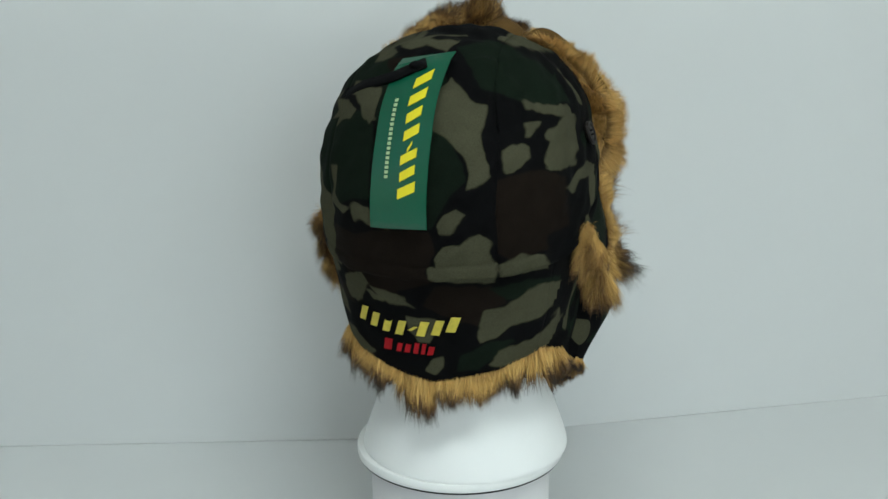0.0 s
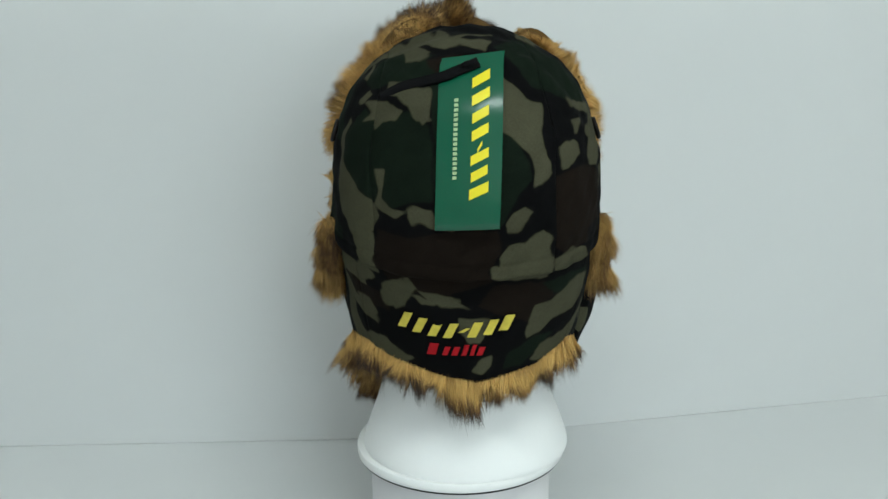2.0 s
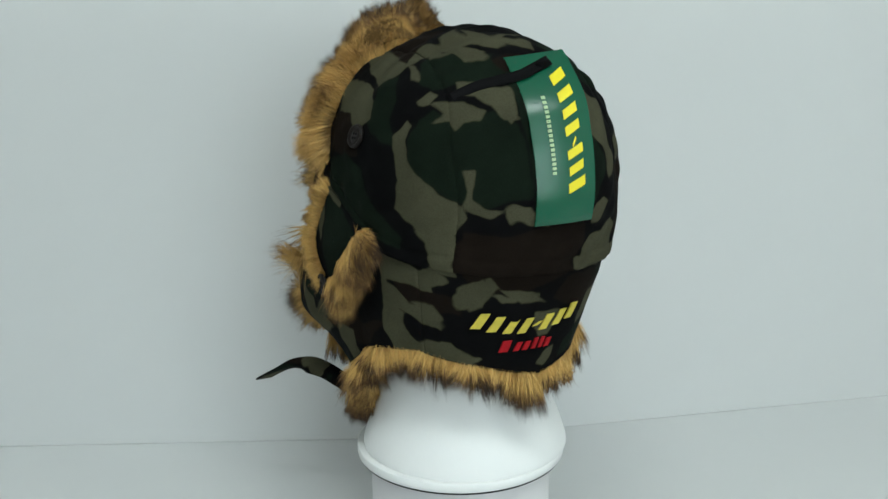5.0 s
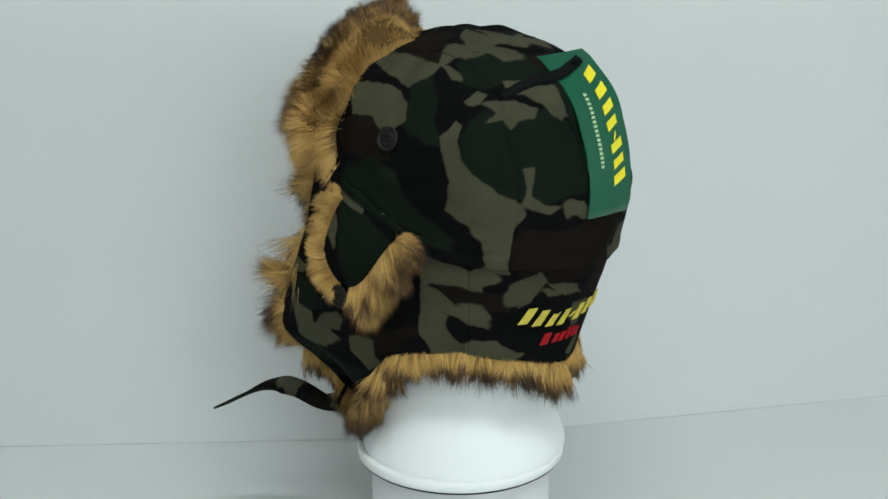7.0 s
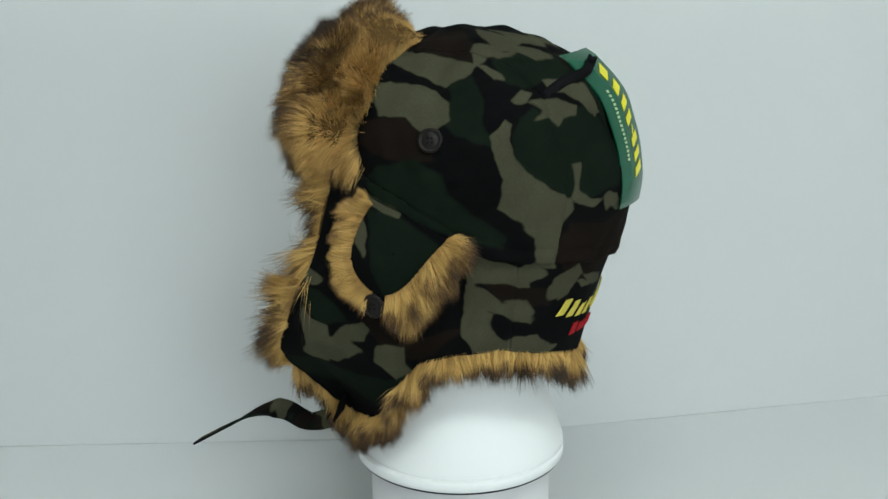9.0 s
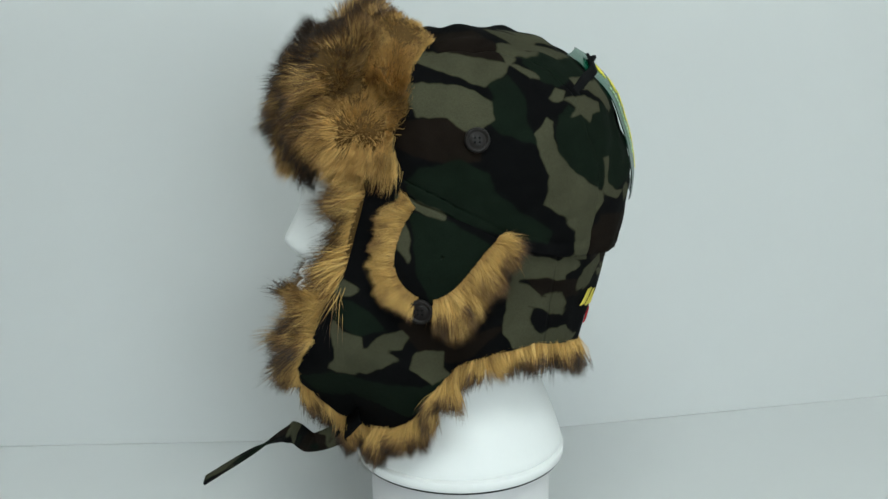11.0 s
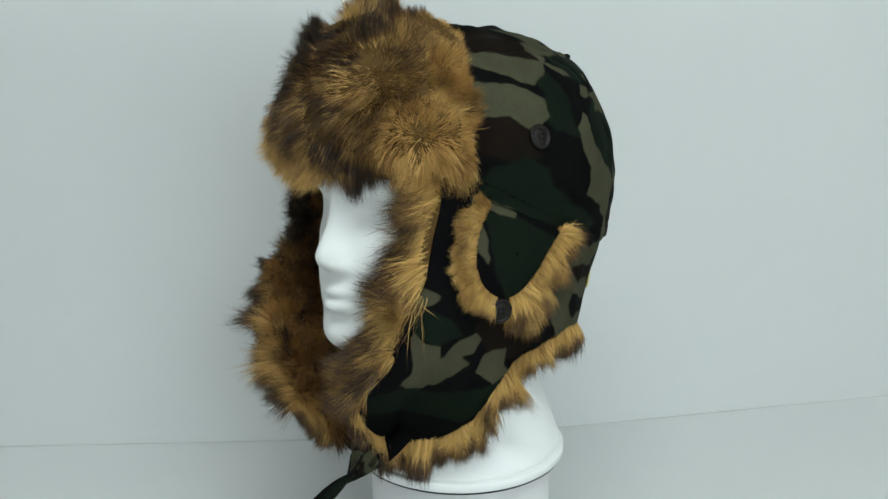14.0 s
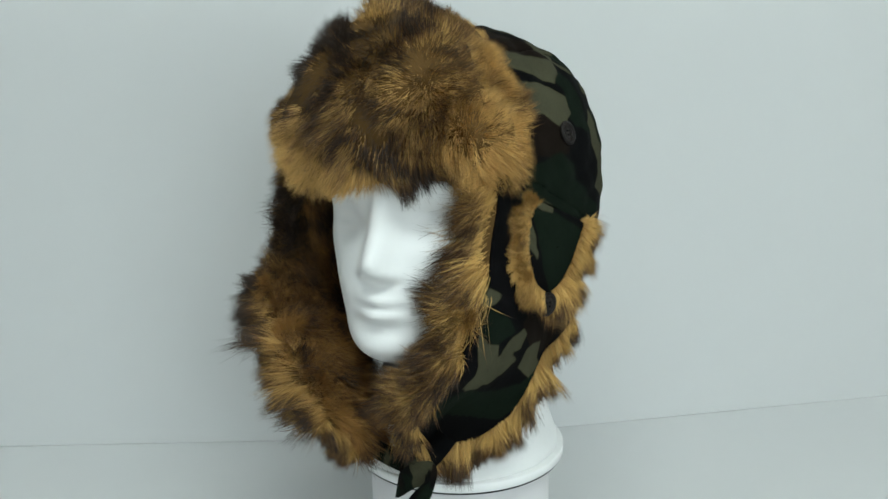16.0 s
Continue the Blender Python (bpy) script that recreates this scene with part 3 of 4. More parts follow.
patch(green, (88, -68, 128), -10, 18, (-8, 12), (12, 4), (21, -7), (2, -11), (-10, -2), (-14, 5))
patch(green, (88, -61, 75), -10, 22, (-47, 10), (-24, 14), (12, 8), (33, 7), (55, 17), (33, -7), (11, -15), (-7, -18), (-24, -12), (-38, -3))
patch(green, (94, -9, 167), -16, 14, (-22, 27), (-1, 24), (27, 10), (24, -4), (10, -25), (-8, -27), (-16, -11), (-18, 10))
patch(green, (-68, 83, 151), 86, 15, (-18, -4), (3, 4), (15, 9), (10, -1), (-11, -9))
patch(green, (-40, 87, 104), 89, 19, (-11, -1), (5, 9), (17, 12), (7, 2), (-4, -9), (-15, -10))
patch(brown, (80, -9, 238), 33, 6, (-20, 13), (5, 13), (8, 8), (19, 4), (17, -12), (4, -14), (-14, -8), (-21, -1))
patch(brown, (41, 9, 292), 30, 1, (-11, 7), (13, 10), (15, -2), (9, -10), (-9, -5), (-18, -2))
patch(brown, (16, 110, 169), 95, 14, (-33, 22), (-16, 15), (-4, 18), (32, 18), (35, 7), (28, -6), (31, -13), (14, -18), (-3, -21), (-17, -17), (-30, -8), (-37, 5))
patch(brown, (-72, 89, 197), 102, 11, (-19, 20), (1, 27), (18, 23), (19, 13), (21, -7), (8, -10), (8, -20), (-12, -27), (-19, -21), (-22, 0))
patch(brown, (40, 100, 168), 22, 13, (-19, 9), (-1, 17), (20, 17), (20, -1), (13, -15), (-1, -15), (-15, -12), (-20, -1))
patch(brown, (65, 65, 141), 26, 16, (-24, 8), (-10, 7), (5, 4), (22, 2), (20, -7), (6, -7), (-3, -5), (-15, -4))
patch(brown, (-33, 100, 141), 90, 16, (-16, 9), (16, 12), (23, 4), (11, -3), (6, -12), (-15, -7), (-25, -2))
patch(brown, (88, -12, 114), -15, 18, (-25, 8), (-3, 19), (11, -1), (40, 13), (11, -15), (0, -15), (-14, -8), (-20, -1))
patch(brown, (27, 78, 280), 96, 2, (-23, 3), (-6, 1), (14, 6), (28, 7), (14, -1), (-7, -7), (-22, -7))


def printed(mesh):
    """Writes the three colour fields of the print at a mesh's vertices (0.5 at a patch's edge)."""
    co = np.empty(len(mesh.vertices) * 3)
    mesh.vertices.foreach_get("co", co)
    co = co.reshape(-1, 3)
    at = co + np.stack([waves(co, 70.0, k, 2) for k in (11, 12, 13)], -1) * 0.0006
    for name, patches in (("tan", tan), ("green", green), ("brown", brown)):
        near = np.full(len(co), 1.0)
        for middle, n, side, up, outline in patches:
            rel = at - middle
            depth = rel @ n
            pick = np.nonzero((np.linalg.norm(rel, axis=1) < np.abs(outline).max() * 1.5 + 0.02) & (depth > -0.035))[0]
            q = np.stack([rel[pick] @ side, rel[pick] @ up], 1)
            dist, odd = np.full(len(pick), 1.0), np.zeros(len(pick), bool)
            for a, c in zip(outline, np.roll(outline, -1, axis=0)):
                ac = c - a
                k = np.clip(((q - a) @ ac) / max(ac @ ac, 1e-12), 0, 1)
                dist = np.minimum(dist, np.linalg.norm(q - a - k[:, None] * ac, axis=1))
                if a[1] != c[1]:
                    cross = (a[1] > q[:, 1]) != (c[1] > q[:, 1])
                    odd ^= cross & (q[:, 0] < a[0] + ac[0] * (q[:, 1] - a[1]) / ac[1])
            near[pick] = np.minimum(near[pick], np.where(odd, -dist, dist) - 0.0006)
        bare = (co[:, 0] < -0.07) & (co[:, 1] < 0.03)      # cloth over the far ear, with a freer print
        extra = waves(co + 0.4, 26.0, len(name), 2) * 0.02 - 0.014
        near = np.where(bare, np.minimum(near, -extra), near)
        mesh.attributes.new(name, "FLOAT", "POINT").data.foreach_set("value", np.clip(0.5 - near * 25, 0, 1).astype(np.float32))
    return mesh


def thicken(ob, depth):
    mod = ob.modifiers.new("cloth", "SOLIDIFY")
    mod.thickness, mod.offset = depth, -1.0
    return ob


def edge_fur(name, p, out, nrm, tang, n, length, width, material, parent, label, seed, spread=0.35, lift=0.0, sag=0.25, band=0.006, inner=0.5, tone=0.0, thick=0.011, fall=0.0, flare=0.38, stream=(0, 0, 0), along=1.0):
    """Fur along an edge: p, out, nrm, tang are rows along it."""
    rng = np.random.default_rng(seed)
    q = rng.uniform(0, len(p) - 1.001, n)
    i, f = q.astype(int), (q % 1)[:, None]
    pick = lambda arr: arr[i] * (1 - f) + arr[i + 1] * f
    P, O, N, T = pick(p), unit(pick(out)), unit(pick(nrm)), unit(pick(tang))
    deep = rng.uniform(-inner, 1 - inner, (n, 1))
    roots = P + O * rng.uniform(-band, band * 0.5, (n, 1)) + N * deep * thick
    tuft = np.stack([waves(roots, 60.0, seed + k, 2) for k in range(3)], -1)
    lock = np.stack([waves(roots, 230.0, seed + 20 + k, 2) for k in range(3)], -1)     # small locks
    flat = unit(P * np.array([1, 1, 0]))
    ways = unit(O * (1 - 0.5 * fall) + np.array([0, 0, -fall]) + flat * fall * np.where(P[:, 1:2] < 0, flare, 0.05) + np.array(stream) * np.clip((0.165 - P[:, 2:3]) / 0.06, 0.2, 1) + N * (lift + deep * 0.9) + tuft * spread + lock * 0.22 + T * rng.normal(0, 0.12, (n, 1)) + rng.normal(0, 0.12, (n, 3)))
    bends = np.array([0, 0, -1.0]) * sag * rng.uniform(0.4, 1.4, (n, 1)) + tuft * 0.15
    size = length * rng.uniform(0.6, 1.1, n) * (1 + 0.22 * waves(roots, 45.0, seed + 9, 2))
    shade = tone + waves(roots, 30.0, seed + 4, 2) * 0.26 + lock[:, 0] * 0.12 + rng.normal(0, 0.07, n)
    if not isinstance(along, float):
        size = size * (along[i] * (1 - f[:, 0]) + along[i + 1] * f[:, 0])
    return strands(name, roots, ways, bends, size, width, shade, material, parent, label, seed)


def tube(places, radius, steps=10):
    """A soft roll along rows of places."""
    places = np.asarray(places, float)
    t = unit(np.gradient(places, axis=0))
    a = unit(np.cross(t, np.array([0.3, 0.2, 1.0])))
    b = np.cross(t, a)
    ring = np.linspace(0, 2 * math.pi, steps, endpoint=False)
    ends = np.clip(np.minimum(np.arange(len(places)), np.arange(len(places))[::-1]) / 2.0, 0.05, 1) * radius
    grid = places[:, None] + (np.cos(ring)[None, :, None] * a[:, None] + np.sin(ring)[None, :, None] * b[:, None]) * ends[:, None, None]
    return sheet(grid, True)


def ribbon(places, wide, width, depth, n=60):
    """A flat strap along a smooth path; wide gives its width's direction at each place."""
    q = np.linspace(0, len(places) - 1, n)
    c, w = glide(places, q), unit(glide(wide, q))
    t = unit(np.gradient(c, axis=0))
    w = unit(w - t * np.sum(w * t, 1, keepdims=True))
    d = np.cross(t, w)
    corners = [(-1, -1), (-1, 1), (1, 1), (1, -1)]
    grid = np.stack([c + w * i * width / 2 + d * j * depth / 2 for i, j in corners], 1)
    bm = bmesh.new()
    mesh = sheet(grid, True)
    bm.from_mesh(mesh)
    bpy.data.meshes.remove(mesh)
    bm.verts.ensure_lookup_table()
    bm.faces.new([bm.verts[k] for k in range(4)])
    bm.faces.new([bm.verts[len(bm.verts) - 4 + k] for k in range(4)])
    return bm


def build_button(place, normal, parent):
    m = Matrix.Translation(place) @ Vector(normal).to_track_quat("Z", "Y").to_matrix().to_4x4()
    bm = lathe(bmesh.new(), [(0.0065, 0.0), (0.0078, 0.0008), (0.0080, 0.0020), (0.0074, 0.0029), (0.0064, 0.0030), (0.0058, 0.0022), (0.0052, 0.0018), (0.0048, 0.0023), (0.002, 0.0024)], 40)
    bm.transform(m)
    button = part("button", bm, BUTTON, parent, "dark brown four-hole button")
    for x in (-0.0014, 0.0014):
        for y in (-0.0014, 0.0014):
            bm = bmesh.new()
            bmesh.ops.create_uvsphere(bm, u_segments=8, v_segments=5, radius=0.00075, matrix=m @ Matrix.Translation((x, y, 0.0024)))
            part("thread", bm, THREAD, button)


def slab(grid, depth_way):
    """A thin solid from a grid, pushed along depth_way."""
    return sheet(np.concatenate([grid, (grid + depth_way)[::-1], grid[:1]]))


def build_hat():
    hat = tagged(new("trapper_hat"), "camouflage cotton trapper hat with golden-brown faux fur on the foam head", "hat")
    # crown
    phi = np.linspace(-math.pi / 2, 1.5 * math.pi, 520, endpoint=False)
    low = seam_height(phi)
    k = np.linspace(0, 1, 180)[:, None]
    q0 = np.interp(low, SHELL_Z, np.arange(len(SHELL)))[None]
    q = q0 + (len(SHELL) - 1 - q0) * k
    z = glide(np.array(SHELL_Z)[:, None], q)[..., 0]
    grid = shell(np.broadcast_to(phi, z.shape), z)
    out = unit(grid - np.array([HAT_X, 0, 0.17]))
    soft = waves(grid, 9.0, 3, 2) * 0.0009 + waves(grid, 30.0, 4, 2) * 0.0011
    # sewn panel lines: along the middle, and a band over each ear
    seam = np.interp(grid[..., 2], [0.16, 0.24, 0.28, 0.30], [0.0545, 0.054, 0.046, 0.041])
    lines = np.exp(-((np.abs(grid[..., 0] - 0.001) - seam) / 0.0013) ** 2) * np.where(grid[..., 1] > 0, 1.0, grid[..., 2] > 0.24)
    lines = lines + np.exp(-((grid[..., 2] - low[None] - 0.009) / 0.0012) ** 2) * 0.7
    grid = grid + out * (soft - 0.0011 * lines)[..., None]
    crown = thicken(part("crown", printed(sheet(grid, True)), CAMO, hat, "camouflage cotton crown"), 0.003)
    # neck flap and ear flaps
    for name, u0, u1, n in (("ear_flap", -1.0, 0.22, 130), ("neck_flap", 0.22, 0.78, 130), ("ear_flap", 0.78, 2.0, 130)):
        grid = skirt(np.linspace(u0, u1, n)[None], np.linspace(0, 1, 80)[:, None])
        thicken(part(name, printed(sheet(grid)), CAMO, hat), 0.004)
    # fur on the hems and front edges
    u = np.linspace(-1, 2, 240)
    p, o, t, nrm = skirt_frame(u, np.full(240, 1.0))
    part("hem_roll", tube(p - nrm * 0.006 + o * 0.002, 0.005), HIDE, hat)
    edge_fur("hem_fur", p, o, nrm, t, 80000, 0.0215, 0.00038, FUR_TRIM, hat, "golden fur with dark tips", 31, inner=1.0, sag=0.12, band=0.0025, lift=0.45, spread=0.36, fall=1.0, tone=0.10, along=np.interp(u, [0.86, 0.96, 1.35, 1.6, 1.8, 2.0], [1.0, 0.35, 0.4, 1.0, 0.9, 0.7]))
    for u_edge, sign, seed in ((-1.0, -1, 41), (2.0, 1, 51)):
        v = np.linspace(0, 1, 70)
        p, o, t, nrm = skirt_frame(np.full(70, u_edge - sign * 0.01), v)
        if sign < 0:
            o = unit(np.gradient(p, axis=0))
            t = unit(t - o * np.sum(t * o, 1, keepdims=True))
            nrm = unit(np.cross(o, t))
        part("front_roll", tube(p - nrm * 0.009, 0.007), HIDE, hat)
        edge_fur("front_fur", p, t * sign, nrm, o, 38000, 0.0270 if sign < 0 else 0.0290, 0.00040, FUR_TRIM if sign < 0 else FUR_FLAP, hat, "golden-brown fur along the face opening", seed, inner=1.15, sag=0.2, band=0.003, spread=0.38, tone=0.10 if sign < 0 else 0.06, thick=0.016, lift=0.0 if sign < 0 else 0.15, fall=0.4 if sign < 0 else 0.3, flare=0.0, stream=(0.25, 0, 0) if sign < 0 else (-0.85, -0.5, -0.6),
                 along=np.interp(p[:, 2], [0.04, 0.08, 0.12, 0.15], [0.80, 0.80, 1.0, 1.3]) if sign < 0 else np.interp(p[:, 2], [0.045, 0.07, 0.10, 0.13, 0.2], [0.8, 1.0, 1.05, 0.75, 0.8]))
    # long fur inside the flaps
    rng = np.random.default_rng(61)
    for lo, hi, sign, seed in ((-1.0, 0.1, -1, 61), (0.9, 2.0, 1, 71)):
        n = 120000
        us, vs = rng.uniform(lo, hi, n), rng.uniform(0, 1, n)
        keep = (us > 1.45) | (us < -0.82)
        us, vs, n = us[keep], vs[keep], int(keep.sum())
        p, o, t, nrm = skirt_frame(us, vs)
        roots = p - nrm * 0.008
        tuft = np.stack([waves(roots, 45.0, seed + k, 2) for k in range(3)], -1)
        ways = unit(-nrm * 0.9 + t * sign * np.where(sign > 0, 0.5, 0.15) + o * 0.3 + tuft * 0.5 + rng.normal(0, 0.15, (n, 3)))
        size = 0.031 * rng.uniform(0.6, 1.15, n)
        shade = waves(roots, 28.0, seed + 5, 2) * 0.4 + rng.normal(0, 0.07, n)
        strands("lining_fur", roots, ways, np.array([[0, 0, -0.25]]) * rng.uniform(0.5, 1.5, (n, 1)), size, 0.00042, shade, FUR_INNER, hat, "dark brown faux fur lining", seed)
        grid = skirt(np.linspace(lo, hi, 60)[None], np.linspace(0.0, 1, 40)[:, None])
        pp, oo, tt, nn = skirt_frame(np.linspace(lo, hi, 60)[None], np.linspace(0.0, 1, 40)[:, None])
        part("lining", sheet(pp - nn * 0.005), LINING, hat)
    build_visor(hat)
    build_visor_rim(hat)
    for mirror in (False, True):
        build_ear_cover(hat, mirror)
    build_button((0.0828, 0.0118, 0.2388), (1, 0.1, 0.32), hat)
    build_button((0.0945, -0.0240, 0.1342), (1, -0.1, -0.05), hat)
    build_button((MIRROR - 0.0860, 0.0116, 0.238), (-1, 0.1, 0.32), hat)
    build_button((MIRROR - 0.0940, -0.0240, 0.1342), (-1, -0.1, -0.05), hat)
    build_straps(hat)
    build_tag(hat)
    build_embroidery(hat)
    return hat


VISOR = [  # half width, reach, height: the padded brow from its lower lip over the front to its top
    (0.080, 0.094, 0.220), (0.085, 0.105, 0.221), (0.088, 0.112, 0.232), (0.087, 0.115, 0.249), (0.079, 0.111, 0.266), (0.068, 0.101, 0.283), (0.055, 0.086, 0.297), (0.044, 0.066, 0.305), (0.038, 0.054, 0.300)]


def visor_place(al, q):
    a, b, z = np.moveaxis(glide(VISOR, q), -1, 0)
    s, c = np.sin(al), np.cos(al)
    a = a * np.where(s > 0, 1.0 + 0.15 * s * np.clip((z - 0.25) / 0.05, 0, 1) + 0.10 * np.clip((np.degrees(al) - 32) / 20, 0, 1) * np.clip((0.262 - z) / 0.02, 0, 1), np.interp(np.degrees(al), [-75, -56, -38, -12, 0], [1.03, 1.02, 0.93, 0.97, 1.0]))
    b = b * np.interp(np.degrees(al), [-60, -38, -12, 0], [1.0, 0.94, 0.97, 1.0])
    close = np.clip((al - radians(42)) / radians(20), 0, 1) ** 2       # the pad thins towards its end at the left ear
    n = 2.3
    r = (np.abs(s / a) ** n + np.abs(c / b) ** n) ** (-1 / n) - close * 0.005
    z = z - (z - 0.25) * close * 0.16 - (np.where(s < 0, 0.008, 0.006) * s * s + 0.020 * np.exp(-((np.degrees(al) + 27) / 15) ** 2)) * np.clip((z - 0.245) / 0.05, 0, 1) + 0.003 * np.sin(al * 2.3 + 0.5)
    return np.stack([HAT_X - 0.004 + r * s, -r * c, z], -1)


def build_visor(hat):
    al, q = np.linspace(-radians(60), radians(64), 90)[None], np.linspace(0, len(VISOR) - 1, 50)[:, None]
    pad = part("visor", sheet(visor_place(*np.broadcast_arrays(al, q))), HIDE, hat, "padded brow flap covered in fur")
    thicken(pad, 0.01)
    rng = np.random.default_rng(81)
    n = 210000
    al, q = rng.uniform(-radians(61), radians(66), n), rng.uniform(0, len(VISOR) - 1, n)
    e = 0.01
    p = visor_place(al, q)
    da, dq = unit(visor_place(al + e, q) - p), unit(visor_place(al, q + e) - p)
    nrm = unit(np.cross(da, dq))
    nrm *= np.sign(np.sum(nrm * (p - np.array([HAT_X, 0, 0.25])), -1, keepdims=True))
    tuft = np.stack([waves(p, 32.0, 82 + k, 2) for k in range(3)], -1)
    # combed: down and sideways over the front, up at the top, backwards at the ends
    rise = np.interp(q, [0, 1.2, 3.5, 5.5, 8], [-0.15, -0.7, -0.75, 0.1, 0.3])
    tips = np.clip((np.abs(al) - radians(34)) / radians(12), 0, 1)
    rise = (rise * (1 - tips) + tips * np.interp(q, [0, 2, 4, 8], [-0.6, -0.25, 0.25, 0.5]))[:, None]
    sweep = (-0.35 + np.clip(al / radians(45), -1, 1) ** 3 * 0.35 + waves(p, 14.0, 87, 2) * 0.55)[:, None]
    sweep = sweep * (1 - tips[:, None]) + tips[:, None] * np.sign(al)[:, None] * 0.25
    ways = unit(nrm * (0.48 + 0.35 * np.maximum(tips, np.clip((-np.degrees(al) - 12) / 12, 0, 1))[:, None]) + dq * rise + da * sweep + tuft * 0.30 + rng.normal(0, 0.10, (n, 3)))
    size = np.interp(q, [0, 4, 6, 8], [0.024, 0.023, 0.018, 0.013]) * (1 - 0.22 * np.clip(-al / radians(40), 0, 1)) * rng.uniform(0.55, 1.12, n) * (1 + 0.18 * waves(p, 30.0, 88, 2))
    ends = np.clip((np.abs(al) - radians(36)) / radians(14), 0, 1)
    high = np.clip((p[:, 2] - 0.258) / 0.02, -1, 1) * 0.16 + 0.0
    marks = sum(k * np.exp(-((np.degrees(al) - a) / wa) ** 2 - ((q - b) / wb) ** 2) for a, wa, b, wb, k in (
        (-18, 16, 5.0, 1.2, 0.55), (14, 12, 6.2, 0.9, 0.45), (4, 13, 4.3, 0.6, 0.2), (29, 9, 1.6, 1.0, 0.45), (21, 8, 3.0, 0.8, 0.2), (-28, 15, 2.0, 1.4, -0.5), (8, 17, 1.2, 1.3, -0.9)))      # dark and golden blotches
    shade = (waves(p * np.array([1, 1, 1.6]), 22.0, 89, 3) * 0.17 + high * 0.4 + marks) * (1 - ends) - 0.35 * ends + rng.normal(0, 0.07, n)
    size *= 1 + np.where(al > 0, ends, 0) * np.interp(q, [0, 1, 2.5, 4.5, 6, 8], [-0.2, -0.15, -0.15, -0.15, -0.2, -0.1])
    size *= 1 + 0.75 * np.exp(-((np.degrees(al) - 12) / 9) ** 2 - ((q - 7.0) / 0.9) ** 2)        # a tuft stands up at the top
    size *= 1 - 0.35 * np.exp(-((np.degrees(al) - 2) / 18) ** 2) * np.clip(1.8 - q, 0, 1)
    size *= 1 - 0.35 * np.clip((-np.degrees(al) - 34) / 14, 0, 1) * np.clip((q - 5) / 1.5, 0, 1)
    strands("visor_fur", p, ways, np.array([[0, 0, -0.12]]) * rng.uniform(0.3, 1.4, (n, 1)) + nrm * 0.12 + tuft * 0.15, size, 0.00042, shade, FUR_VISOR, hat, "mottled golden and dark brown faux fur", 90, 0.5)


def build_visor_rim(hat):
    """Short fur that closes the visor against the crown, along its two ends and its top."""
    rng = np.random.default_rng(95)
    n = 42000
    pick, run = rng.integers(0, 3, n), rng.uniform(0, 1, n)
    top = len(VISOR) - 1
    al = np.where(pick == 0, radians(-60), np.where(pick == 1, radians(64), radians(-60) + radians(124) * run)) + rng.normal(0, 0.02, n)
    q = np.where(pick == 2, top - rng.uniform(0, 0.5, n), run * top)
    p = visor_place(al, q)
    inward = unit(np.stack([HAT_X - p[:, 0], 0.01 - p[:, 1], 0 * q], -1))
    back = np.array([0, 1.0, 0])
    deep = rng.uniform(0, 0.014, (n, 1))
    tuft = np.stack([waves(p, 50.0, 96 + k, 2) for k in range(3)], -1)
    ways = unit(back * 0.9 - inward * 0.25 + np.array([0, 0, 0.15]) + tuft * 0.4 + rng.normal(0, 0.15, (n, 3)))
    size = rng.uniform(0.006, 0.012, n) * (1 - 0.3 * (pick == 2))
    strands("visor_rim_fur", p + inward * deep, ways, inward * 0.2, size, 0.00042, rng.normal(-0.2, 0.08, n), FUR_VISOR, hat, "short golden fur behind the brow", 97, 0.5)


